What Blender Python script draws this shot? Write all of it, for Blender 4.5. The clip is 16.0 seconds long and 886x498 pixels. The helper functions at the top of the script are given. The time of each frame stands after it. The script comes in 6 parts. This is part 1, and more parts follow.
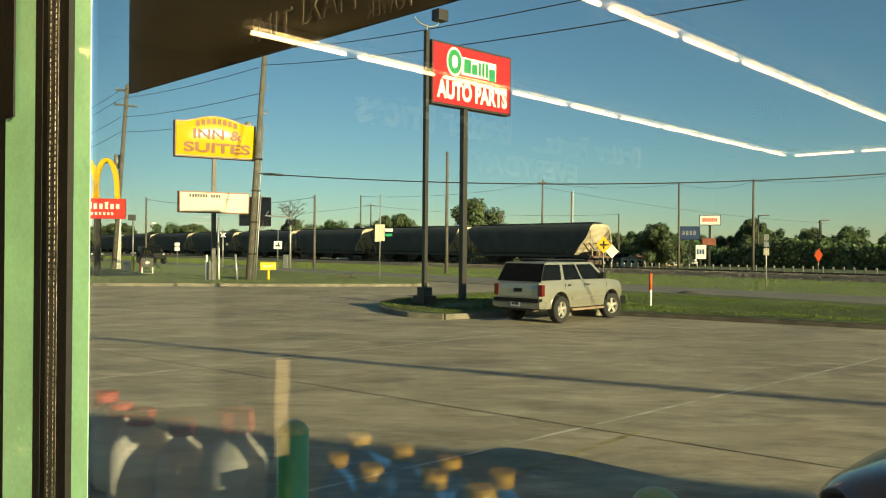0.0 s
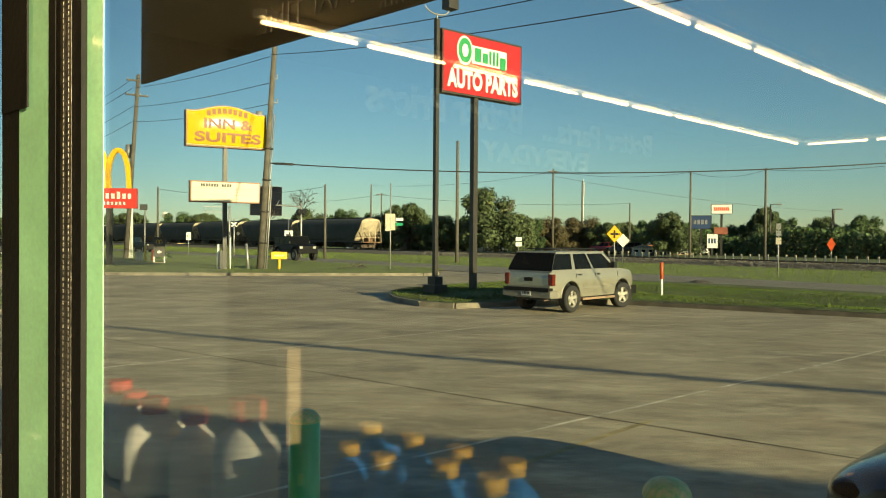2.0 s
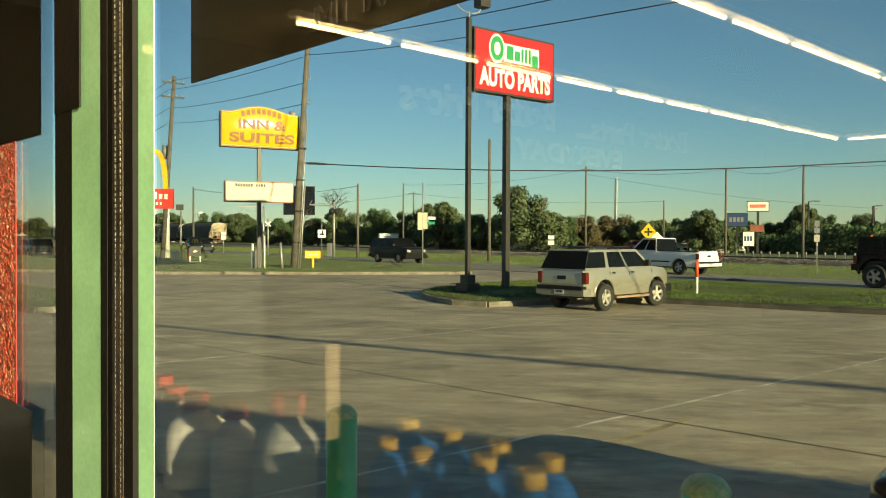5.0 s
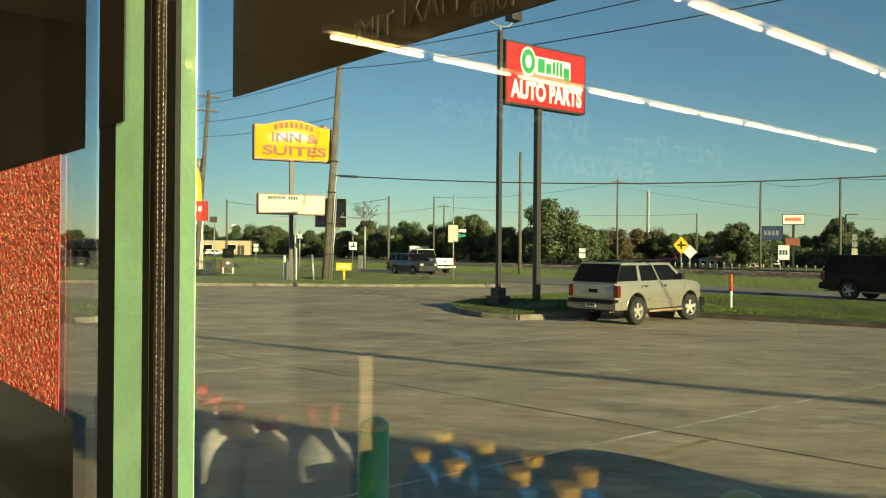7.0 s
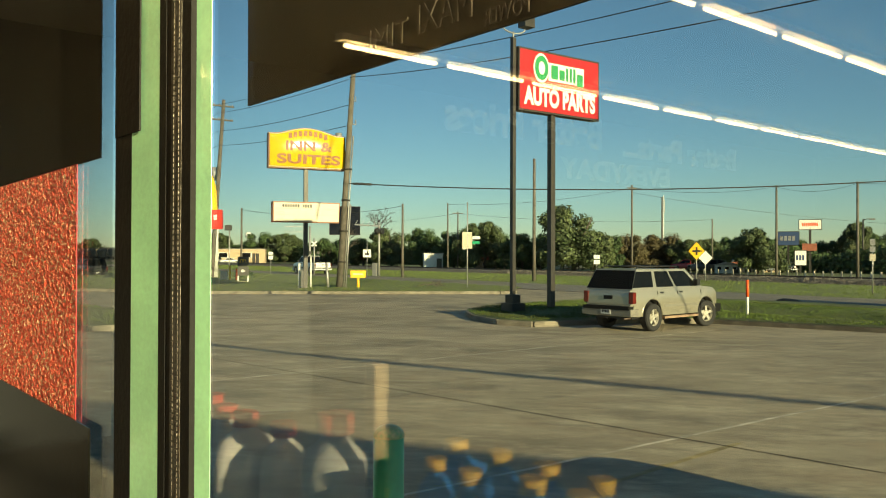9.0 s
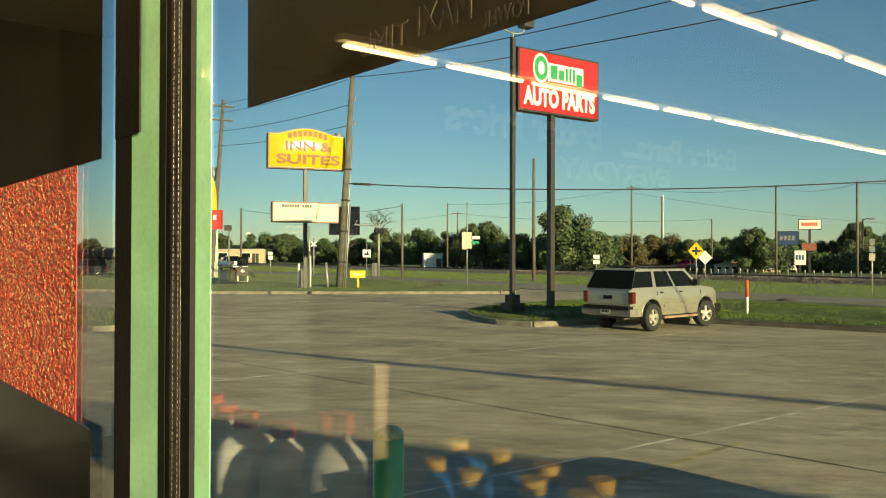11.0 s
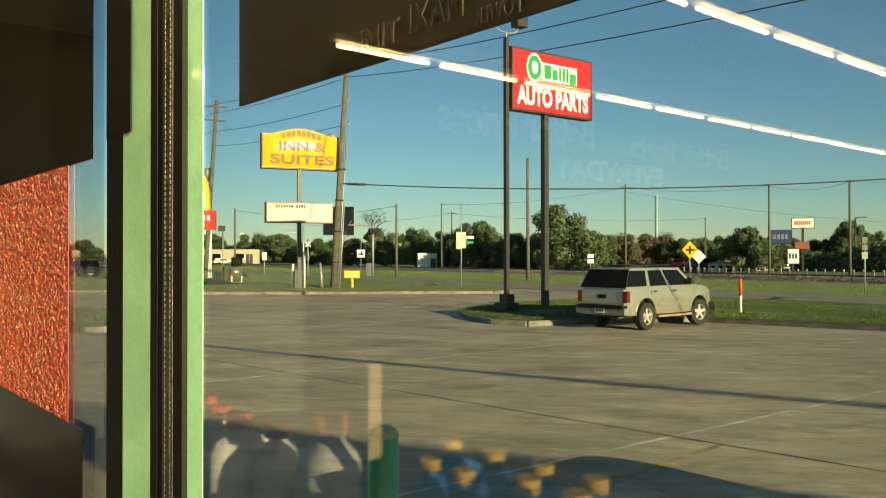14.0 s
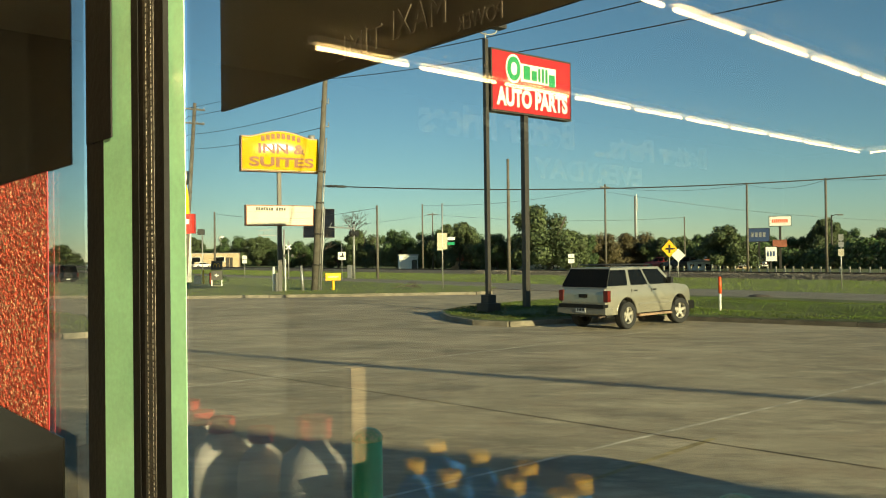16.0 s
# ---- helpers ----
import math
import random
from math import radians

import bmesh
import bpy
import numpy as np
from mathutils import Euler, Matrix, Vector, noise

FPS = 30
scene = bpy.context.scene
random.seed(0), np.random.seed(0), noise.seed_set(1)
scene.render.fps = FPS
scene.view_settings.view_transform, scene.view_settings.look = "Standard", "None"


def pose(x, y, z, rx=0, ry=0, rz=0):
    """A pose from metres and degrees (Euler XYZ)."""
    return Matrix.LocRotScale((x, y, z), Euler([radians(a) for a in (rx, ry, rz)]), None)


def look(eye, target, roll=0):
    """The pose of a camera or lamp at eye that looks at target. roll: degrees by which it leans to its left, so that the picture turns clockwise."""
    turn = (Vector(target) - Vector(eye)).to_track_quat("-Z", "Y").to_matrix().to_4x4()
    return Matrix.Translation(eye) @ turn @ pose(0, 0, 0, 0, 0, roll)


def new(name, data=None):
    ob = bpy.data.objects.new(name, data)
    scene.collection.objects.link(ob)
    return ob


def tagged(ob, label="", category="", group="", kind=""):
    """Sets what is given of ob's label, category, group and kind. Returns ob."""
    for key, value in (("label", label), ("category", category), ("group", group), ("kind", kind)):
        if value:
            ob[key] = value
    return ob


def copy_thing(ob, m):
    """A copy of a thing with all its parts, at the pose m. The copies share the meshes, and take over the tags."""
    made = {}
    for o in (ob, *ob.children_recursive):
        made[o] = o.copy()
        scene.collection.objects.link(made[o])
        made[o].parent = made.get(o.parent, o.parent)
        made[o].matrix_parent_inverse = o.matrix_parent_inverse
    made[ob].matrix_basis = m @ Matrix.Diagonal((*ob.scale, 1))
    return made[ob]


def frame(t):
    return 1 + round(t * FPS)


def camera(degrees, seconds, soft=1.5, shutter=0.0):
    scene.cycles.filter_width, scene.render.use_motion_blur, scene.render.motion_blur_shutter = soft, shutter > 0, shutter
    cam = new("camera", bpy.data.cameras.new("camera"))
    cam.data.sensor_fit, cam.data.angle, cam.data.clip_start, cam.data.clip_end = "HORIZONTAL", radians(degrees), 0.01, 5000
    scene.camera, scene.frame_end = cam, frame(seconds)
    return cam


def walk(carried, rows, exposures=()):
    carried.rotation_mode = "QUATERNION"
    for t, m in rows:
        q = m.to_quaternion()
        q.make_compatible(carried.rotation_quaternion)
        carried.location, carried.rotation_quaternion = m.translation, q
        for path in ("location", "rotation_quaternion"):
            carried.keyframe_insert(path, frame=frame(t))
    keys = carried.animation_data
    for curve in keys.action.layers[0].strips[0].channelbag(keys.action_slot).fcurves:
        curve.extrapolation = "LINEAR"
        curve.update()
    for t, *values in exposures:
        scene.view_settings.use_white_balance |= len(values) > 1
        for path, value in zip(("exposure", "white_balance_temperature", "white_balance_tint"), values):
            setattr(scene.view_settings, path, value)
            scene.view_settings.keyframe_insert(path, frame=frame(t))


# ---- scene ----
cam = camera(57.7, 16.0, soft=1.0)
walk(cam, [
    (0.0, pose(0.000, 0.000, 2.000, 90.00, -0.50, 0.00)),
    (0.5, pose(0.001, 0.003, 2.002, 89.54, -0.41, 0.32)),
    (1.0, pose(-0.001, 0.005, 2.002, 89.31, -0.33, 0.43)),
    (1.5, pose(-0.001, -0.002, 2.002, 89.26, -0.28, 0.63)),
    (2.0, pose(-0.002, -0.001, 2.001, 89.23, -0.47, 0.74)),
    (2.5, pose(-0.005, -0.002, 1.998, 89.23, -0.50, 0.90)),
    (3.0, pose(-0.007, -0.003, 1.998, 89.34, -0.53, 1.09)),
    (3.5, pose(-0.010, -0.003, 1.998, 89.37, -0.60, 1.29)),
    (4.0, pose(-0.011, -0.004, 1.998, 89.32, -0.59, 1.60)),
    (4.5, pose(-0.016, -0.012, 1.994, 89.10, -0.41, 2.37)),
    (7.0, pose(-0.030, -0.025, 1.992, 90.01, -0.45, 5.18)),
    (7.5, pose(-0.038, -0.018, 1.993, 90.39, -0.59, 6.11)),
    (8.0, pose(-0.039, -0.018, 1.993, 90.50, -0.51, 6.52)),
    (8.5, pose(-0.035, -0.017, 1.995, 90.56, -0.29, 6.40)),
    (9.0, pose(-0.033, -0.019, 1.993, 90.51, -0.17, 6.18)),
    (11.5, pose(-0.033, -0.021, 1.995, 90.51, -0.11, 6.14)),
    (12.0, pose(-0.032, -0.021, 1.993, 90.45, -0.05, 6.09)),
    (12.5, pose(-0.032, -0.021, 1.994, 90.44, -0.04, 6.03)),
    (13.0, pose(-0.033, -0.021, 1.994, 90.46, -0.03, 5.98)),
    (13.5, pose(-0.032, -0.019, 1.994, 90.51, -0.03, 5.91)),
    (14.0, pose(-0.031, -0.018, 1.993, 90.50, 0.07, 5.75)),
    (14.5, pose(-0.031, -0.018, 1.994, 90.47, 0.15, 5.71)),
    (15.0, pose(-0.032, -0.020, 1.993, 90.41, 0.16, 5.66)),
    (15.5, pose(-0.032, -0.021, 1.994, 90.27, 0.11, 5.44)),
    (16.0, pose(-0.035, -0.024, 1.997, 90.58, 0.67, 4.41)),
], exposures=[(0.0, 1.2, 6750, -4.0), (16.0, 1.2, 6750, -4.0)])

# ---- world, sun, exposure ----
SUN_FROM = Vector((0.6626, -0.749, 0.0))     # horizontal direction towards the sun
SUN_EL = radians(12)
world = bpy.data.worlds.new("world")
scene.world = world
world.use_nodes = True
wn = world.node_tree.nodes
sky = wn.new("ShaderNodeTexSky")
sky.sky_type = 'NISHITA'
sky.sun_disc = False
sky.sun_elevation = SUN_EL
sky.sun_rotation = math.atan2(SUN_FROM.x, SUN_FROM.y)
sky.air_density, sky.dust_density, sky.ozone_density = 1.0, 0.0, 3.5
bg = wn["Background"]
bg.inputs[1].default_value = 0.057
world.node_tree.links.new(sky.outputs[0], bg.inputs[0])
sun = new("sun", bpy.data.lights.new("sun", 'SUN'))
sun.data.energy, sun.data.angle, sun.data.color = 5.0, radians(0.45), (1.0, 0.79, 0.5)
sun.matrix_world = look((40, -42, 25), Vector((40, -42, 25)) - (SUN_FROM + Vector((0, 0, math.tan(SUN_EL)))))

# ---- frames of reference ----
R_DIR = Vector((-0.643, 0.766, 0))      # along road and railway, away to the far end
M_DIR = Vector((0.766, 0.643, 0))       # across them, away from the store
U_DIR = Vector((-0.719, 0.695, 0))      # along the store front
N_DIR = Vector((0.695, 0.719, 0))       # out of the store front
ROAD_YAW = math.degrees(math.atan2(R_DIR.y, R_DIR.x))
WALL_YAW = math.degrees(math.atan2(U_DIR.y, U_DIR.x))
GLASS = 0.56                             # distance of the glass from the origin along N_DIR


def rd(s, m, z=0.0):
    return R_DIR * s + M_DIR * m + Vector((0, 0, z))


def wl(u, n, z=0.0):
    return U_DIR * u + N_DIR * n + Vector((0, 0, z))


# ---- materials ----
def mat(name, color, rough=0.6, metal=0.0, var=0.12, scale=6.0, bump=0.15, bscale=60.0, color2=None, spec=0.5, island=False, coat=0.0):
    m = bpy.data.materials.new(name)
    m.use_nodes = True
    nt = m.node_tree
    p = nt.nodes["Principled BSDF"]
    tc = nt.nodes.new("ShaderNodeTexCoord")
    n1 = nt.nodes.new("ShaderNodeTexNoise")
    n1.inputs["Scale"].default_value, n1.inputs["Detail"].default_value = scale, 6
    n2 = nt.nodes.new("ShaderNodeTexNoise")
    n2.inputs["Scale"].default_value, n2.inputs["Detail"].default_value = bscale, 4
    nt.links.new(tc.outputs["Object"], n1.inputs["Vector"])
    nt.links.new(tc.outputs["Object"], n2.inputs["Vector"])
    ramp = nt.nodes.new("ShaderNodeValToRGB")
    c2 = color2 or tuple(max(0, c * (1 - 2.2 * var)) for c in color)
    ramp.color_ramp.elements[0].position, ramp.color_ramp.elements[1].position = 0.32, 0.68
    ramp.color_ramp.elements[0].color = (*c2, 1)
    ramp.color_ramp.elements[1].color = (*[min(1, c * (1 + var)) for c in color], 1)
    mix = nt.nodes.new("ShaderNodeMix")
    mix.data_type = 'FLOAT'
    mix.inputs[0].default_value = 0.35
    nt.links.new(n1.outputs["Fac"], mix.inputs[2])
    nt.links.new(n2.outputs["Fac"], mix.inputs[3])
    nt.links.new(mix.outputs[0], ramp.inputs[0])
    out = ramp.outputs[0]
    if island:
        geo = nt.nodes.new("ShaderNodeNewGeometry")
        hsv = nt.nodes.new("ShaderNodeHueSaturation")
        mr = nt.nodes.new("ShaderNodeMapRange")
        mr.inputs["To Min"].default_value, mr.inputs["To Max"].default_value = 0.55, 1.5
        nt.links.new(geo.outputs["Random Per Island"], mr.inputs["Value"])
        nt.links.new(mr.outputs[0], hsv.inputs["Value"])
        nt.links.new(out, hsv.inputs["Color"])
        out = hsv.outputs[0]
    nt.links.new(out, p.inputs["Base Color"])
    p.inputs["Roughness"].default_value, p.inputs["Metallic"].default_value = rough, metal
    p.inputs["Specular IOR Level"].default_value = spec
    p.inputs["Coat Weight"].default_value = coat
    p.inputs["Coat Roughness"].default_value = 0.05
    if bump:
        b = nt.nodes.new("ShaderNodeBump")
        b.inputs["Strength"].default_value, b.inputs["Distance"].default_value = bump, 0.02
        nt.links.new(n2.outputs["Fac"], b.inputs["Height"])
        nt.links.new(b.outputs[0], p.inputs["Normal"])
    return m


def glow(name, color, strength):
    m = bpy.data.materials.new(name)
    m.use_nodes = True
    p = m.node_tree.nodes["Principled BSDF"]
    p.inputs["Base Color"].default_value = (*color, 1)
    p.inputs["Emission Color"].default_value = (*color, 1)
    p.inputs["Emission Strength"].default_value = strength
    return m


def pane_glass(name, tint=(0.93, 0.96, 0.93), gain=1.0):
    m = bpy.data.materials.new(name)
    m.use_nodes = True
    nt = m.node_tree
    nt.nodes.remove(nt.nodes["Principled BSDF"])
    tr, gl, mx = (nt.nodes.new(k) for k in ("ShaderNodeBsdfTransparent", "ShaderNodeBsdfGlossy", "ShaderNodeMixShader"))
    lw = nt.nodes.new("ShaderNodeLayerWeight")
    lw.inputs["Blend"].default_value = 0.5
    pw = nt.nodes.new("ShaderNodeMath")
    pw.operation, pw.inputs[1].default_value = 'POWER', 5.0
    fr = nt.nodes.new("ShaderNodeMath")
    fr.operation, fr.inputs[1].default_value, fr.inputs[2].default_value = 'MULTIPLY_ADD', 0.95 * gain, 0.05 * gain
    nt.links.new(lw.outputs["Facing"], pw.inputs[0])
    nt.links.new(pw.outputs[0], fr.inputs[0])
    tr.inputs["Color"].default_value = (*tint, 1)
    gl.inputs["Roughness"].default_value = 0.0
    nt.links.new(fr.outputs[0], mx.inputs[0])
    nt.links.new(tr.outputs[0], mx.inputs[1])
    nt.links.new(gl.outputs[0], mx.inputs[2])
    nt.links.new(mx.outputs[0], nt.nodes["Material Output"].inputs["Surface"])
    return m


def worn_slab(name, base, dark, pale, stain, warm=(0.36, 0.26, 0.16)):
    """Weathered paving: broad tone drift, drag streaks, oil spots and fine grit."""
    m = bpy.data.materials.new(name)
    m.use_nodes = True
    nt = m.node_tree
    p = nt.nodes["Principled BSDF"]
    tc = nt.nodes.new("ShaderNodeTexCoord")

    def field(scale, detail, lo, hi, stretch=(1, 1, 1), rot=0.0, rough=0.6):
        mp = nt.nodes.new("ShaderNodeMapping")
        mp.inputs["Scale"].default_value = stretch
        mp.inputs["Rotation"].default_value = (0, 0, rot)
        nz = nt.nodes.new("ShaderNodeTexNoise")
        nz.inputs["Scale"].default_value, nz.inputs["Detail"].default_value, nz.inputs["Roughness"].default_value = scale, detail, rough
        mr = nt.nodes.new("ShaderNodeMapRange")
        mr.inputs["From Min"].default_value, mr.inputs["From Max"].default_value = lo, hi
        nt.links.new(tc.outputs["Object"], mp.inputs[0])
        nt.links.new(mp.outputs[0], nz.inputs["Vector"])
        nt.links.new(nz.outputs["Fac"], mr.inputs["Value"])
        return mr.outputs[0]

    def blend(a, b, fac, amount=1.0):
        mx = nt.nodes.new("ShaderNodeMix")
        mx.data_type = 'RGBA'
        for sock, v in ((mx.inputs[6], a), (mx.inputs[7], b)):
            if isinstance(v, tuple):
                sock.default_value = (*v, 1)
            else:
                nt.links.new(v, sock)
        k = nt.nodes.new("ShaderNodeMath")
        k.operation, k.inputs[1].default_value = 'MULTIPLY', amount
        nt.links.new(fac, k.inputs[0])
        nt.links.new(k.outputs[0], mx.inputs[0])
        return mx.outputs[2]
    c = blend(base, dark, field(0.22, 5, 0.4, 0.66))
    c = blend(c, pale, field(0.5, 8, 0.5, 0.64, (1.0, 2.8, 1), 0.82, 0.75), 0.8)
    c = blend(c, dark, field(1.1, 9, 0.5, 0.64, (1.0, 2.6, 1), 0.9, 0.75), 0.85)
    c = blend(c, dark, field(0.5, 8, 0.5, 0.62, (1.0, 2.2, 1), 0.78, 0.75), 0.55)
    c = blend(c, pale, field(0.9, 8, 0.53, 0.63, (1.0, 2.6, 1), 0.74, 0.75), 0.5)
    c = blend(c, pale, field(3.2, 8, 0.54, 0.68, (1, 1.8, 1), 0.4, 0.75), 0.5)
    c = blend(c, stain, field(0.55, 6, 0.55, 0.72), 0.8)
    c = blend(c, warm, field(0.9, 6, 0.52, 0.7, (1, 1.4, 1), 2.1), 0.45)
    c = blend(c, stain, field(2.6, 4, 0.68, 0.74), 0.8)
    c = blend(c, stain, field(9, 6, 0.58, 0.72), 0.4)
    grit = field(55, 3, 0.3, 0.7)
    c = blend(c, dark, grit, 0.3)
    nt.links.new(c, p.inputs["Base Color"])
    p.inputs["Roughness"].default_value = 0.8
    b = nt.nodes.new("ShaderNodeBump")
    b.inputs["Strength"].default_value, b.inputs["Distance"].default_value = 0.5, 0.012
    nt.links.new(grit, b.inputs["Height"])
    nt.links.new(b.outputs[0], p.inputs["Normal"])
    return m


def glint_film(name, color, pale):
    """Perforated vinyl that lets daylight through, with pale glints painted on in grains."""
    m = bpy.data.materials.new(name)
    m.use_nodes = True
    nt = m.node_tree
    p = nt.nodes["Principled BSDF"]
    tc = nt.nodes.new("ShaderNodeTexCoord")
    nz = nt.nodes.new("ShaderNodeTexNoise")
    nz.inputs["Scale"].default_value, nz.inputs["Detail"].default_value = 110, 4
    # the pale end of the ramp is sun glitter put into the colour
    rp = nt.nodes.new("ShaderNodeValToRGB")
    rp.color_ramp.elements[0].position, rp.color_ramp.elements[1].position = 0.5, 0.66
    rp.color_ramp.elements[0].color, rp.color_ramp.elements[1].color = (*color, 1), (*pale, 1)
    tl, mx = nt.nodes.new("ShaderNodeBsdfTranslucent"), nt.nodes.new("ShaderNodeMixShader")
    nt.links.new(tc.outputs["Object"], nz.inputs["Vector"])
    nt.links.new(nz.outputs["Fac"], rp.inputs[0])
    nt.links.new(rp.outputs[0], p.inputs["Base Color"])
    nt.links.new(rp.outputs[0], tl.inputs["Color"])
    nt.links.new(p.outputs[0], mx.inputs[1])
    nt.links.new(tl.outputs[0], mx.inputs[2])
    bp = nt.nodes.new("ShaderNodeBump")
    bp.inputs["Strength"].default_value, bp.inputs["Distance"].default_value = 1.0, 0.03
    nt.links.new(nz.outputs["Fac"], bp.inputs["Height"])
    nt.links.new(bp.outputs[0], p.inputs["Normal"])
    p.inputs["Roughness"].default_value = 0.45
    mx.inputs[0].default_value = 0.3
    # the perforations let the street show through, tinted by the print
    tp, mh = nt.nodes.new("ShaderNodeBsdfTransparent"), nt.nodes.new("ShaderNodeMixShader")
    tp.inputs["Color"].default_value = (1.0, 0.46, 0.36, 1)
    hole = nt.nodes.new("ShaderNodeMapRange")
    hole.inputs["From Min"].default_value, hole.inputs["From Max"].default_value = 0.3, 0.62
    hole.inputs["To Min"].default_value, hole.inputs["To Max"].default_value = 0.14, 0.04
    nt.links.new(nz.outputs["Fac"], hole.inputs["Value"])
    nt.links.new(hole.outputs[0], mh.inputs[0])
    nt.links.new(mx.outputs[0], mh.inputs[1])
    nt.links.new(tp.outputs[0], mh.inputs[2])
    nt.links.new(mh.outputs[0], nt.nodes["Material Output"].inputs["Surface"])
    return m


CONCRETE = worn_slab("concrete_lot", (0.42, 0.355, 0.24), (0.21, 0.175, 0.118), (0.6, 0.52, 0.36), (0.095, 0.08, 0.058))
KERB = mat("kerb_concrete", (0.24, 0.21, 0.16), 0.9, var=0.3, scale=2.5, bscale=40)
# darker tone than KERB, for the run along the verge
KERB_DARK = mat("dark_kerb_concrete", (0.075, 0.066, 0.052), 0.9, var=0.35, scale=2.0, bscale=30)
ASPHALT = worn_slab("road_asphalt", (0.24, 0.21, 0.165), (0.17, 0.15, 0.115), (0.3, 0.265, 0.21), (0.09, 0.078, 0.062), (0.24, 0.2, 0.15))
SEAM = mat("joint_dark", (0.05, 0.042, 0.034), 0.95, var=0.2, scale=8)
SEAM_PALE = mat("joint_pale", (0.66, 0.6, 0.47), 0.9, var=0.35, scale=3)
YELLOW_LINE = mat("worn_yellow_paint", (0.4, 0.32, 0.15), 0.9, var=0.3, scale=4)
GRASS = mat("grass_soil", (0.1, 0.125, 0.035), 0.95, var=0.3, scale=0.5, bscale=9, bump=0.6, color2=(0.07, 0.075, 0.03))
BLADES = mat("grass_blades", (0.075, 0.12, 0.022), 0.85, var=0.3, scale=0.35, bump=0, color2=(0.055, 0.06, 0.022), island=True, spec=0.15)
# lighter copies of the grass, with the sunlit look put into the colour
BLADES_LIT = mat("lit_grass_blades", (0.115, 0.16, 0.034), 0.85, var=0.25, scale=0.12, bump=0, color2=(0.12, 0.15, 0.035), island=True, spec=0.15)
GRASS_LIT = mat("lit_grass_soil", (0.13, 0.16, 0.042), 0.95, var=0.3, scale=0.25, bscale=6, bump=0.5, color2=(0.11, 0.12, 0.04))
GRAVEL = mat("ballast_gravel", (0.2, 0.175, 0.145), 0.95, var=0.3, scale=5, bscale=14, bump=1.0, color2=(0.045, 0.04, 0.034))
STONES = mat("ballast_stones", (0.24, 0.21, 0.175), 0.95, var=0.3, scale=2, bump=0, island=True)
RUST = mat("rail_steel", (0.1, 0.07, 0.055), 0.6, 0.4, var=0.3, scale=4)
LEAF = mat("leaves", (0.062, 0.1, 0.03), 0.7, var=0.35, scale=0.5, bump=0, color2=(0.016, 0.036, 0.012), island=True)
LEAF_OLIVE = mat("leaves_olive", (0.078, 0.1, 0.036), 0.7, var=0.35, scale=0.5, bump=0, color2=(0.022, 0.04, 0.014), island=True)
LEAF_RUST = mat("leaves_rust", (0.075, 0.06, 0.024), 0.7, var=0.35, scale=0.5, bump=0, color2=(0.06, 0.05, 0.02), island=True)
BARK = mat("bark", (0.09, 0.075, 0.06), 0.95, var=0.3, scale=4)
POLE_WOOD = mat("weathered_pole_wood", (0.135, 0.12, 0.098), 0.9, var=0.25, scale=3, bscale=25)
DARK_STEEL = mat("dark_painted_steel", (0.045, 0.04, 0.034), 0.45, 0.2, var=0.15, scale=5)
GALV = mat("galvanised_steel", (0.42, 0.41, 0.39), 0.5, 0.6, var=0.12, scale=5)
CABLE = mat("black_cable", (0.02, 0.02, 0.02), 0.6, bump=0)
RED_FACE = mat("red_sign_face", (0.4, 0.012, 0.016), 0.4, var=0.04, scale=2, bump=0.02)
WHITE = mat("white_paint", (0.78, 0.77, 0.72), 0.5, var=0.06, scale=3, bump=0.03)
GREEN_LOGO = mat("green_logo", (0.02, 0.26, 0.08), 0.5, var=0.06)
YELLOW_FACE = mat("yellow_sign_face", (0.62, 0.4, 0.012), 0.13, var=0.05, scale=1.5, bump=0.0, spec=0.28)
BROWN_LET = mat("brown_letters", (0.25, 0.08, 0.025), 0.5, var=0.08)
CREAM = mat("cream_sign_face", (0.55, 0.49, 0.37), 0.45, var=0.06, scale=2, bump=0.02)
BLACK = mat("black_plastic", (0.015, 0.015, 0.015), 0.5, bump=0.02)
BLACK_GLOSS = mat("black_gloss_board", (0.008, 0.008, 0.006), 0.12, var=0.2, scale=4, bump=0.02, spec=0.15)
ARCH = mat("golden_arch", (0.85, 0.5, 0.02), 0.4, var=0.05)
SAFETY = mat("safety_yellow", (0.85, 0.5, 0.03), 0.5, var=0.05)
ORANGE = mat("orange_red", (0.75, 0.1, 0.02), 0.5, var=0.08)
TAN_TRIM = mat("tan_trim", (0.3, 0.2, 0.13), 0.6, var=0.15)
BOLLARD_GREEN = mat("bollard_green", (0.08, 0.5, 0.22), 0.3, var=0.12, scale=9, bump=0.2, bscale=30)
BOLLARD_WORN = mat("worn_bollard_cap", (0.12, 0.34, 0.13), 0.4, var=0.3, scale=30, color2=(0.62, 0.52, 0.28), bump=0.3)
MULLION = mat("mint_green_mullion", (0.36, 0.7, 0.41), 0.34, 0.0, var=0.1, scale=7, bump=0.04, bscale=90, spec=0.7, coat=0.5)
GASKET = mat("black_gasket", (0.009, 0.009, 0.008), 0.6, bump=0.1, spec=0.2)
BRASS = mat("worn_metal_strip", (0.13, 0.12, 0.095), 0.4, 0.6, var=0.3, scale=90)
PANEL_DARK = mat("dark_poster_back", (0.042, 0.029, 0.018), 0.6, var=0.2, scale=3, bump=0.03)
GLASS_M = pane_glass("shop_glass", gain=1.6)

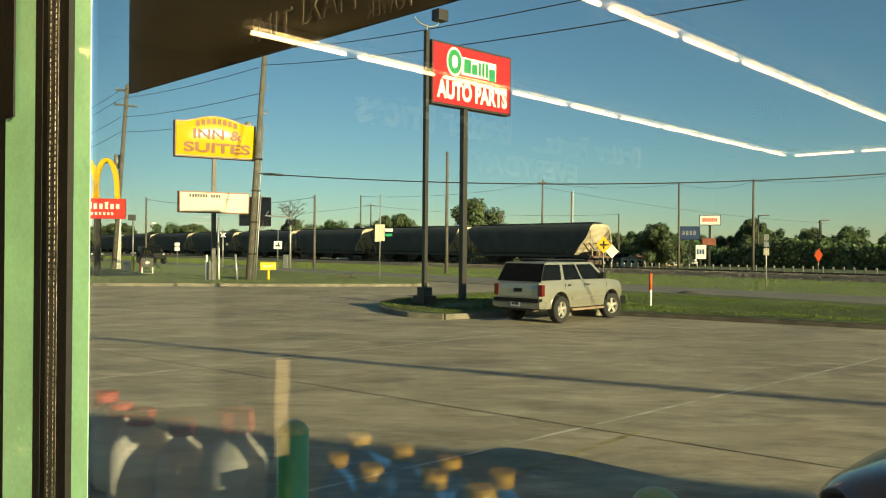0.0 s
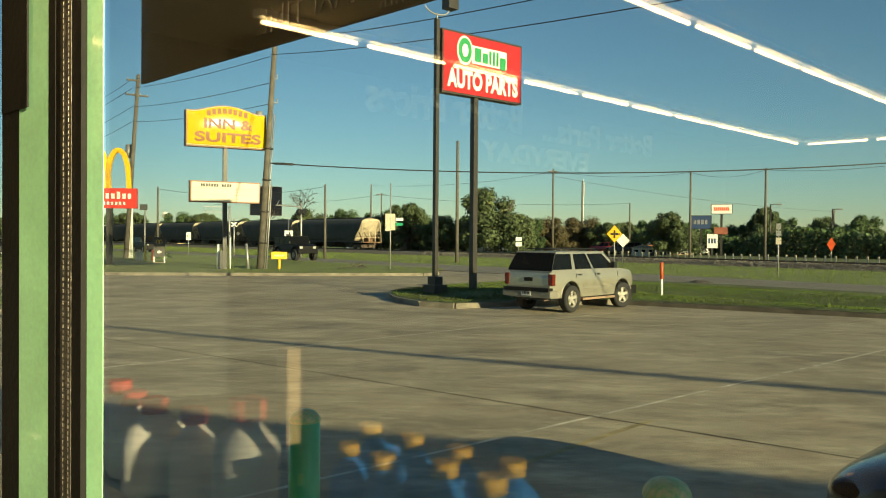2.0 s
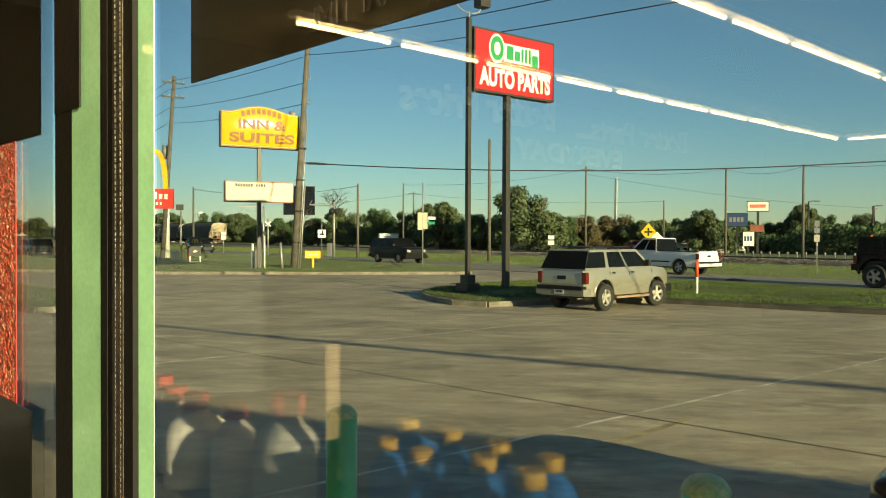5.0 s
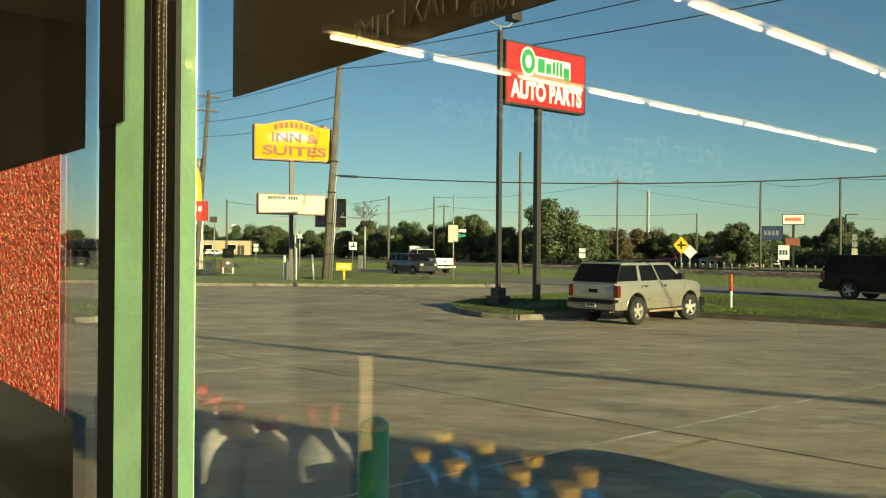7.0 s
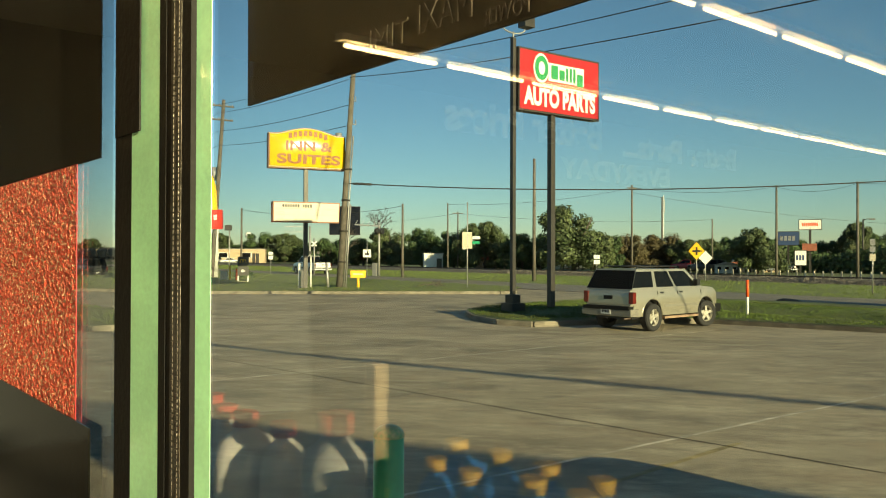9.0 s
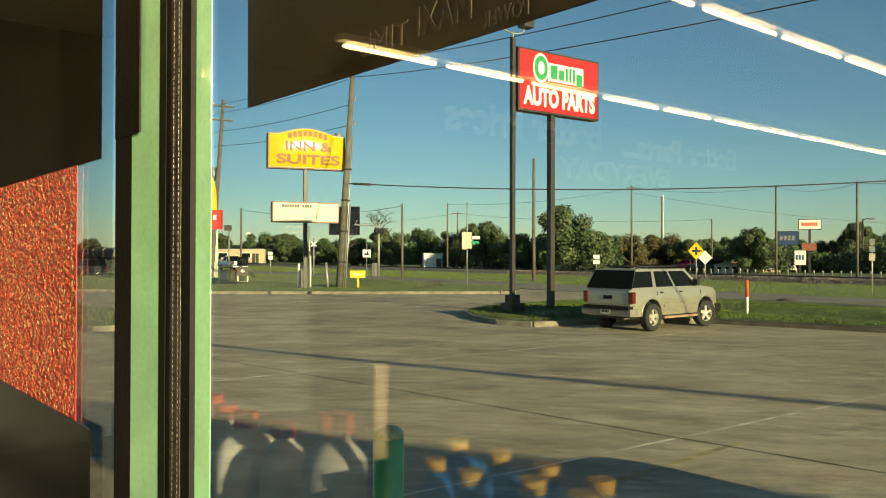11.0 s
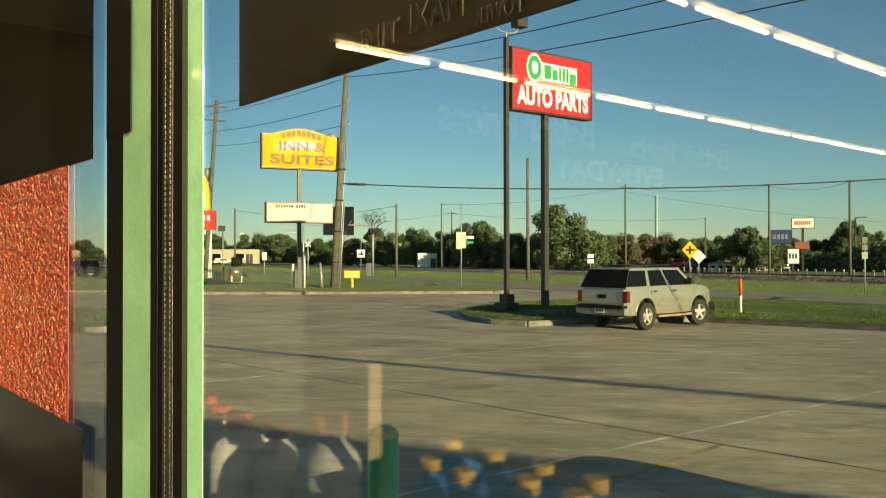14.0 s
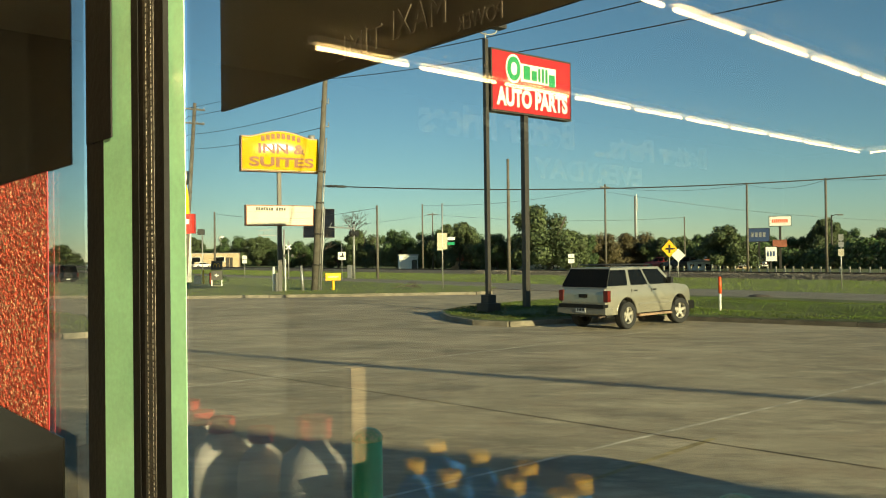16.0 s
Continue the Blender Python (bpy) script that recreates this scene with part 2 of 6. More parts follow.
# ---- mesh helpers ----
def bm_box(bm, x0, x1, y0, y1, z0, z1, m=None):
    v = [bm.verts.new((m @ Vector(c)) if m else c) for c in
         ((x0, y0, z0), (x1, y0, z0), (x1, y1, z0), (x0, y1, z0), (x0, y0, z1), (x1, y0, z1), (x1, y1, z1), (x0, y1, z1))]
    for f in ((3, 2, 1, 0), (4, 5, 6, 7), (0, 1, 5, 4), (1, 2, 6, 5), (2, 3, 7, 6), (3, 0, 4, 7)):
        bm.faces.new([v[i] for i in f])
    return bm


def bm_tube(bm, a, b, r0, r1=None, seg=10, caps=True):
    a, b = Vector(a), Vector(b)
    r1 = r0 if r1 is None else r1
    q = (b - a).to_track_quat('Z', 'Y').to_matrix()
    rings = []
    for p, r in ((a, r0), (b, r1)):
        rings.append([bm.verts.new(p + q @ Vector((r * math.cos(2 * math.pi * i / seg), r * math.sin(2 * math.pi * i / seg), 0))) for i in range(seg)])
    for i in range(seg):
        bm.faces.new((rings[0][i], rings[0][(i + 1) % seg], rings[1][(i + 1) % seg], rings[1][i])).smooth = True
    if caps:
        bm.faces.new(rings[0][::-1])
        bm.faces.new(rings[1])
    return bm


def bm_path(bm, pts, r, seg=6):
    """A pipe through points, with shared rings and capped ends."""
    pts = [Vector(p) for p in pts]
    up = Vector((0.13, 0.21, 0.97))
    prev = None
    for i, p in enumerate(pts):
        d = (pts[min(i + 1, len(pts) - 1)] - pts[max(i - 1, 0)]).normalized()
        x = d.cross(up)
        if x.length < 0.05:
            x = d.cross(Vector((1, 0, 0)))
        x.normalize()
        y = d.cross(x)
        ring = [bm.verts.new(p + (x * math.cos(2 * math.pi * k / seg) + y * math.sin(2 * math.pi * k / seg)) * r) for k in range(seg)]
        if prev:
            for k in range(seg):
                bm.faces.new((prev[k], prev[(k + 1) % seg], ring[(k + 1) % seg], ring[k])).smooth = True
        else:
            bm.faces.new(ring[::-1])
        prev = ring
    bm.faces.new(prev)
    return bm


def bm_prism(bm, pts, h0, h1, axis='y'):
    """Extrude a polygon given in (x, z) along y, or in (x, y) along z."""
    def P(a, b, h):
        return (a, h, b) if axis == 'y' else (a, b, h)
    lo = [bm.verts.new(P(a, b, h0)) for a, b in pts]
    hi = [bm.verts.new(P(a, b, h1)) for a, b in pts]
    n = len(pts)
    bm.faces.new(lo)
    bm.faces.new(hi[::-1])
    for i in range(n):
        bm.faces.new((lo[i], hi[i], hi[(i + 1) % n], lo[(i + 1) % n]))
    bmesh.ops.recalc_face_normals(bm, faces=bm.faces)
    return bm


def bevelled(bm, w=0.02, seg=2):
    es = [e for e in bm.edges if len(e.link_faces) == 2 and e.calc_face_angle(0) > 0.5]
    bmesh.ops.bevel(bm, geom=es, offset=w, segments=seg, affect='EDGES', profile=0.6, clamp_overlap=True)
    return bm


def part(name, bm, material, parent=None, label="", smooth=False):
    me = bpy.data.meshes.new(name)
    bm.to_mesh(me)
    bm.free()
    me.materials.append(material)
    if smooth:
        for p in me.polygons:
            p.use_smooth = True
    ob = new(name, me)
    ob.parent = parent
    if label:
        ob["label"] = label
    return ob


def thing(name, m, label, category, group="", kind=""):
    ob = new(name)
    ob.matrix_basis = m
    return tagged(ob, label, category, group, kind)


def B():
    return bmesh.new()


def box(*a):
    return bm_box(B(), *a)


def text_bm(body, height, width=None, depth=0.02, bold=0.0):
    """Letters standing in the xz plane, facing -y, from x = 0, z = 0."""
    cu = bpy.data.curves.new("letters", 'FONT')
    cu.body, cu.size, cu.extrude, cu.offset = body, 1.0, 0.02, bold
    ob = bpy.data.objects.new("letters", cu)
    scene.collection.objects.link(ob)
    dg = bpy.context.evaluated_depsgraph_get()
    me = bpy.data.meshes.new_from_object(ob.evaluated_get(dg))
    bm = B()
    bm.from_mesh(me)
    bpy.data.objects.remove(ob)
    xs = [v.co.x for v in bm.verts]
    ys = [v.co.y for v in bm.verts]
    x0, x1, y0, y1 = min(xs), max(xs), min(ys), max(ys)
    k = height / (y1 - y0)
    kx = width / (x1 - x0) if width else k
    for v in bm.verts:
        v.co = Vector(((v.co.x - x0) * kx, -depth * (0.5 + v.co.z / 0.04), (v.co.y - y0) * k))
    return bm


def moved(bm, m):
    bmesh.ops.transform(bm, matrix=m, verts=bm.verts)
    return bm


# ---- ground, lot, road, railway ----
def sheet(name, pts, z, material, label, category="ground", thick=0.0):
    bm = B()
    if thick:
        bm_prism(bm, pts, z - thick, z, 'z')
    else:
        bm.faces.new([bm.verts.new((x, y, z)) for x, y in pts])
    return tagged(part(name, bm, material), label, category, kind="structure")


sheet("ground", [(-1500, -1500), (1500, -1500), (1500, 1500), (-1500, 1500)], -0.12, GRASS, "flat grassy ground reaching the horizon")
lot = sheet("lot", [(-60, -30), (30, -30), (30, 9.2), (9.31, 22.25), (5.05, 24.9), (0.3, 34.0), (4.5, 37.5), (6.5, 42.0), (-12.0, 62.0), (-60, 62)], 0.0, CONCRETE,
            "worn tan concrete parking lot with oil stains", "pavement", thick=0.1)


def strip(name, s0, s1, m0, m1, z, material, label, cat, dz=0.1):
    bm = B()
    n = 40
    for i in range(n):
        a, b = s0 + (s1 - s0) * i / n, s0 + (s1 - s0) * (i + 1) / n
        v = [rd(a, m0, z), rd(b, m0, z), rd(b, m1, z), rd(a, m1, z)]
        lo = [Vector(p) - Vector((0, 0, dz)) for p in v]
        V = [bm.verts.new(p) for p in v]
        L = [bm.verts.new(p) for p in lo]
        bm.faces.new(V)
        for k in range(4):
            bm.faces.new((V[k], L[k], L[(k + 1) % 4], V[(k + 1) % 4]))
    bmesh.ops.recalc_face_normals(bm, faces=bm.faces)
    return tagged(part(name, bm, material), label, cat, kind="structure")


strip("road", -230, 330, 31.3, 38.2, 0.03, ASPHALT, "grey two-lane asphalt road beside the lot", "road", 0.16)


def verge(name, outline, z0, bump_fn, label, step=0.7, soil=GRASS):
    """A mown grass area inside an outline, heaved by bump_fn, with its blades as one stuff object."""
    xs, ys = [p[0] for p in outline], [p[1] for p in outline]

    def inside(x, y):
        hit = False
        for (ax, ay), (bx, by) in zip(outline, outline[1:] + outline[:1]):
            if (ay > y) != (by > y) and x < (bx - ax) * (y - ay) / (by - ay) + ax:
                hit = not hit
        return hit

    bm = B()
    bm.faces.new([bm.verts.new((x, y, z0)) for x, y in outline])
    bmesh.ops.triangulate(bm, faces=bm.faces)
    for _ in range(9):
        es = [e for e in bm.edges if e.calc_length() > step * 1.6]
        if not es or len(bm.faces) > 9000:
            break
        bmesh.ops.subdivide_edges(bm, edges=es, cuts=1)
        bmesh.ops.triangulate(bm, faces=bm.faces)
    edge = {v for e in bm.edges if len(e.link_faces) < 2 for v in e.verts}
    for v in bm.verts:
        if v not in edge:
            v.co.z = z0 + bump_fn(v.co.x, v.co.y) + 0.04 * noise.noise(v.co * 0.7)
    bmesh.ops.recalc_face_normals(bm, faces=bm.faces)
    if bm.faces and sum(f.normal.z for f in bm.faces) < 0:
        bmesh.ops.reverse_faces(bm, faces=bm.faces)
    tagged(part(name, bm, soil, smooth=True), label, "grass", kind="structure")
    return inside, (min(xs), max(xs), min(ys), max(ys))


def blades(name, area, count, z_fn, h, label, rng, leaf=BLADES):
    inside, (x0, x1, y0, y1) = area
    verts, faces = [], []
    tries = 0
    while len(faces) < count and tries < count * 8:
        tries += 1
        x, y = rng.uniform(x0, x1), rng.uniform(y0, y1)
        if not inside(x, y):
            continue
        z = z_fn(x, y)
        for _ in range(3):
            a = rng.uniform(0, 6.28)
            w, k = rng.uniform(0.007, 0.016), h * rng.uniform(0.4, 1.3)
            px, py = x + rng.uniform(-.12, .12), y + rng.uniform(-.12, .12)
            dx, dy = math.cos(a) * w, math.sin(a) * w
            lx, ly = rng.uniform(-.5, .5) * k, rng.uniform(-.5, .5) * k
            i = len(verts)
            verts += [(px - dx, py - dy, z), (px + dx, py + dy, z), (px + lx, py + ly, z + k)]
            faces.append((i, i + 1, i + 2))
    me = bpy.data.meshes.new(name)
    me.from_pydata(verts, [], faces)
    me.materials.append(leaf)
    return tagged(new(name, me), label, "grass", kind="stuff")


def swale(x, y):
    m = x * M_DIR.x + y * M_DIR.y
    s = x * R_DIR.x + y * R_DIR.y
    d = 0.0
    if s < 22:
        d = -0.5 * math.exp(-((m - 25.6) / 1.5) ** 2) * min(1, (22 - s) / 6) + 0.2 * math.exp(-((m - 29.3) / 1.2) ** 2) * min(1, max(0, (12 - s) / 14))
        d += 0.05 * noise.noise(Vector((x * 0.35, y * 0.35, 7)))
    isl = math.hypot(x - 0.5, y - 27.3)
    return d + 0.1 * math.exp(-(isl / 2.5) ** 2) + 0.05 - 0.16 * max(0, min(1, (m - 27) / 4))


RIGHT_VERGE = [(-2.1, 26.9), (-1.75, 25.2), (-0.9, 23.6), (0.1, 22.95), (1.3, 23.7), (3.2, 24.6), (5.15, 25.0), (9.4, 22.4), (30, 9.5),
               (45.6, -5.7), tuple(rd(-34, 31.2)[:2]), tuple(rd(10, 31.2)[:2]), tuple(rd(19, 31.2)[:2]), (5.2, 40.0), (3.2, 35.5), (0.3, 32.2), (-1.5, 29.3)]
LEFT_VERGE = [(-40, 42.2), (-23.3, 42.0), (-16.4, 40.4), (-8.0, 41.4), (-1.6, 42.6), (-0.9, 43.5), (-1.4, 44.6), tuple(rd(38, 31.2)[:2]), tuple(rd(60, 31.2)[:2]), tuple(rd(100, 31.2)[:2]), (-60, 75)]
FAR_LEFT_ISLAND = [(-11.4, 19.9), (-10.8, 20.6), (-14.5, 26.6), (-18.0, 29.6), (-24, 31), (-26, 29), (-19, 24)]
rng = random.Random(4)
ra = verge("verge_east", RIGHT_VERGE, 0.13, swale, "mown green grass verge with a shallow drainage ditch")
blades("grass_east", ra, 110000, lambda x, y: 0.12 + swale(x, y), 0.055, "short green grass blades on the verge", rng)
la = verge("verge_west", LEFT_VERGE, 0.1, lambda x, y: 0.06, "sunlit green grass verge between lot and road", soil=GRASS_LIT)
blades("grass_west", la, 40000, lambda x, y: 0.15, 0.07, "short green grass blades on the verge", rng, BLADES_LIT)
fa = verge("verge_driveway", FAR_LEFT_ISLAND, 0.12, lambda x, y: 0.05, "small dry grass island beside the driveway")
blades("grass_driveway", fa, 3000, lambda x, y: 0.14, 0.1, "short yellowing grass blades on the island", rng)

NORTH = [tuple(rd(a, b)[:2]) for a, b in ((-40, 38.35), (15, 38.35), (70, 38.35), (170, 38.35), (170, 57.4), (70, 57.4), (15, 57.4), (-40, 57.4))]
na = verge("verge_north", NORTH, -0.02, lambda x, y: -0.03, "long sunlit grass strip between road and railway", step=2.5, soil=GRASS_LIT)
blades("grass_north", na, 90000, lambda x, y: -0.04, 0.11, "long yellow-green grass blades beside the railway", rng, BLADES_LIT)


def kerb(name, pts, label, w=0.16, h=0.15, seg=2.4, stone=KERB):
    top = thing(name, Matrix(), label, "kerb", kind="structure")
    for (ax, ay), (bx, by) in zip(pts, pts[1:]):
        a, b = Vector((ax, ay, 0)), Vector((bx, by, 0))
        n = max(1, round((b - a).length / seg))
        for i in range(n):
            p, q = a.lerp(b, i / n), a.lerp(b, (i + 1) / n)
            d = (q - p).normalized()
            side = Vector((-d.y, d.x, 0)) * w / 2
            e = d * 0.006
            bm = B()
            vs = []
            for z, k in ((-0.08, 1.15), (h, 0.85)):
                vs.append([bm.verts.new(Vector((*c.xy, z))) for c in (p + e - side * k, q - e - side * k, q - e + side * k, p + e + side * k)])
            bm.faces.new(vs[0][::-1])
            bm.faces.new(vs[1])
            for k in range(4):
                bm.faces.new((vs[0][k], vs[0][(k + 1) % 4], vs[1][(k + 1) % 4], vs[1][k]))
            bmesh.ops.bevel(bm, geom=[x for x in bm.edges if x.verts[0].co.z > 0 and x.verts[1].co.z > 0], offset=0.025, segments=2, affect='EDGES')
            part("kerb_stone", bm, stone, top)
    return top


kerb("kerb_east", [(-1.6, 29.3), (-2.15, 26.9), (-1.8, 25.15), (-0.95, 23.5), (0.05, 22.85), (1.35, 23.6), (3.2, 24.5), (5.15, 24.9)], "weathered concrete kerb round the sign island")
kerb("kerb_south", [(5.15, 24.9), (9.35, 22.3), (16.2, 18.0), (30, 9.3)], "dark concrete kerb along the grass verge", h=0.125, stone=KERB_DARK)
kerb("kerb_west", [(-40, 42.1), (-23.3, 41.9), (-16.4, 40.3), (-8.0, 41.3), (-1.6, 42.5), (-0.8, 43.5)], "pale weathered concrete kerb along the grass")
kerb("kerb_driveway", [(-24, 31.1), (-18.0, 29.7), (-14.4, 26.6), (-10.7, 20.6), (-11.4, 19.8), (-19, 23.9)], "rounded concrete kerb round a small grass island")


def line(name, a, b, w, material, label, z=0.004):
    a, b = Vector((*a, z)), Vector((*b, z))
    side = Vector((-(b - a).y, (b - a).x, 0)).normalized() * w / 2
    n = max(2, int((b - a).length / 0.35))
    bm = B()
    prev = None
    for i in range(n + 1):
        p = a.lerp(b, i / n) + side * 0.35 * noise.noise(a + (b - a) * i / n * 3)
        k = 0.75 + 0.4 * noise.noise((a.lerp(b, i / n)) * 5)
        cur = (bm.verts.new(p - side * k), bm.verts.new(p + side * k))
        if prev:
            bm.faces.new((prev[0], prev[1], cur[1], cur[0]))
        prev = cur
    return tagged(part(name, bm, material), label, "joint", kind="structure")


line("joint_dark", (-9.9, 17.9), (6.5, 5.3), 0.04, SEAM, "dark open joint between concrete slabs")
line("joint_pale", (-2.4, 5.4), (18.5, 24.6), 0.07, SEAM_PALE, "pale filled joint between concrete slabs")
line("joint_pale_far", (-6.2, 11.1), (5.0, 22.6), 0.075, SEAM_PALE, "pale filled joint between concrete slabs")
line("joint_dark_far", (-14, 27.5), (14.5, 14.6), 0.04, SEAM, "thin dark joint between concrete slabs")
line("bay_line", (0.6, 7.1), (2.2, 8.9), 0.1, YELLOW_LINE, "faded yellow parking bay line on concrete")


# railway
def railway():
    bm = B()
    prof = [(57.3, -0.14), (57.7, 0.04), (58.0, 0.2), (58.3, 0.33), (58.8, 0.36), (59.6, 0.22), (61.6, 0.22), (62.4, 0.34), (63.8, -0.12)]
    n = 900
    prev = None
    for i in range(n + 1):
        s = -70 + 400 * i / n
        cur = [bm.verts.new(rd(s + 0.2 * noise.noise(Vector((s * 3, m, 1))), m + 0.06 * noise.noise(Vector((s * 2.3, m * 2, 8))), z + 0.035 * noise.noise(Vector((s * 2.1, m * 3, 3))))) for m, z in prof]
        if prev:
            for k in range(len(prof) - 1):
                bm.faces.new((prev[k], prev[k + 1], cur[k + 1], cur[k]))
        prev = cur
    bmesh.ops.recalc_face_normals(bm, faces=bm.faces)
    tagged(part("railway_bed", bm, GRAVEL), "dark gravel railway ballast bed", "railway", kind="structure")
    rg = random.Random(12)
    verts, faces = [], []
    for _ in range(16000):
        m = rg.uniform(57.35, 59.0)
        c = rd(rg.uniform(-12, 75), m, np.interp(m, [q[0] for q in prof], [q[1] for q in prof]) + 0.01)
        k, j = rg.uniform(0.035, 0.09), len(verts)
        for _v in range(4):
            verts.append(c + Vector((rg.uniform(-1, 1), rg.uniform(-1, 1), rg.uniform(-0.6, 1))) * k)
        faces += [(j, j + 1, j + 2), (j, j + 3, j + 1), (j + 1, j + 3, j + 2), (j, j + 2, j + 3)]
    me = bpy.data.meshes.new("ballast_stones")
    me.from_pydata(verts, [], [tuple(f) for f in faces])
    me.materials.append(STONES)
    tagged(new("ballast_stones", me), "grey crushed stones on the railway bank", "gravel", kind="stuff")
    top = thing("railway_track", pose(0, 0, 0, 0, 0, ROAD_YAW), "rusty steel railway track on dark ballast", "railway", kind="structure")
    for k in (-0.72, 0.72):
        part("rail", box(-70, 330, -60.6 + k - 0.035, -60.6 + k + 0.035, 0.3, 0.46), RUST, top)
    slp = box(-0.12, 0.12, -61.9, -59.3, 0.16, 0.3)
    me = None
    for i in range(150):
        if me is None:
            ob = part("sleeper", slp, BARK, top)
            me = ob.data
            ob.location.x = -40
        else:
            ob = new("sleeper", me)
            ob.parent = top
            ob.location.x = -40 + i * 0.9


railway()


# ---- store: front, panes, room ----
def wall_box(name, u0, u1, n0, n1, z0, z1, material, label, cat, parent=None):
    m = pose(0, 0, 0, 0, 0, WALL_YAW)
    # local x = along the front, local y = -outwards
    bm = box(u0, u1, -n1, -n0, z0, z1)
    ob = part(name, bm, material, parent)
    ob.matrix_basis = m
    return tagged(ob, label, cat, kind="structure") if not parent else ob


FLOOR = 0.33
# the room's dimness is put into these colours, keeping its reflections faint
INT_WALL = mat("store_wall_dimmed", (0.1, 0.095, 0.085), 0.7, var=0.06)
PARTITION = mat("partition_dimmed", (0.03, 0.036, 0.038), 0.7, var=0.1)
INT_FLOOR = mat("store_floor_dimmed", (0.12, 0.11, 0.095), 0.35, var=0.1, scale=2)
INT_CEIL = mat("ceiling_tile_dimmed", (0.2, 0.19, 0.17), 0.9, var=0.06)
STUCCO = mat("store_masonry", (0.4, 0.36, 0.3), 0.9, var=0.12, scale=3)
TUBE = glow("fluorescent_tube", (1.0, 0.62, 0.26), 13.0)
wall_box("floor", -3.0, 9, -15.6, 0.42, FLOOR - 0.2, FLOOR, INT_FLOOR, "tiled store floor dimmed in colour", "floor")
# stops short of the side wall so that sun reaches the film
wall_box("ceiling", -1.9, 9, -15.6, 0.42, 4.0, 4.2, INT_CEIL, "tiled store ceiling dimmed in colour", "ceiling")
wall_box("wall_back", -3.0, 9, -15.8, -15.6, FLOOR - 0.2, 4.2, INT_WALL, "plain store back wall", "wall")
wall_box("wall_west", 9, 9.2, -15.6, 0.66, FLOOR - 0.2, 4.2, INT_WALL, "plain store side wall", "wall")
# the unseen side wall is left open near the front to let the sun in
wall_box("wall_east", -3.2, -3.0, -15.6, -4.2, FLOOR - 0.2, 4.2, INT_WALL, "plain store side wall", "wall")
wall_box("wall_east_base", -3.2, -3.0, -4.2, 0.66, -0.1, 0.7, STUCCO, "low masonry wall under the added sun opening", "wall")
wall_box("wall_east_head", -3.2, -3.0, -4.2, 0.66, 4.35, 4.6, STUCCO, "masonry band above the added sun opening", "wall")
wall_box("wall_front_base", -3.2, 9, 0.44, 0.66, -0.1, 0.55, STUCCO, "low masonry wall under the shop windows", "wall")
wall_box("wall_front_head", -3.2, 9, 0.44, 0.66, 3.5, 4.6, STUCCO, "masonry band above the shop windows", "wall")
wall_box("roof", -3.3, 9.3, -15.9, 0.66, 4.6, 4.75, STUCCO, "flat store roof", "roof")


def shadow_wing():
    bm = B()
    # added out of view; outline traced back along the sun from the lot's shadow edge
    pts = [tuple(wl(-5, 1.3)[:2]), (7.96, -4.11), (10.47, -5.18), (12.49, -5.78), (13.72, -6.36), (15.11, -6.98), (24, -11), tuple(wl(-24, 1.3)[:2])]
    bm_prism(bm, pts, 2.9, 3.9, 'z')
    top = thing("shadow_wing", Matrix(), "unseen wing added to shade the lot", "building", kind="structure")
    part("roof_slab", bm, STUCCO, top)
    bm = B()
    pts = [tuple(wl(-6.5, 1.5)[:2]), (10.4, -5.3), (12.5, -5.95), (15.1, -7.2), (23, -10.8), tuple(wl(-23, 1.5)[:2])]
    part("pier", bm_prism(bm, pts, -0.1, 2.9, 'z'), STUCCO, top)


shadow_wing()


def window(name, u0, u1, label):
    top = thing(name, pose(0, 0, 0, 0, 0, WALL_YAW), label, "window", kind="structure")
    p = part("pane", box(u0, u1, -GLASS - 0.003, -GLASS + 0.003, 0.6, 3.45), GLASS_M, top, "clear shop window pane with reflections")
    p.visible_shadow = False
    part("sill", box(u0, u1, -0.65, -0.46, 0.55, 0.6), MULLION, top)
    part("head", box(u0, u1, -0.62, -0.5, 3.45, 3.5), MULLION, top)
    return top


window("window_1", -2.95, 1.352, "large fixed shop window pane in a mint green frame")
window("window_2", 1.9, 4.6, "shop window pane partly covered by posters")
window("window_4", 4.7, 9.0, "large fixed shop window pane in a mint green frame")


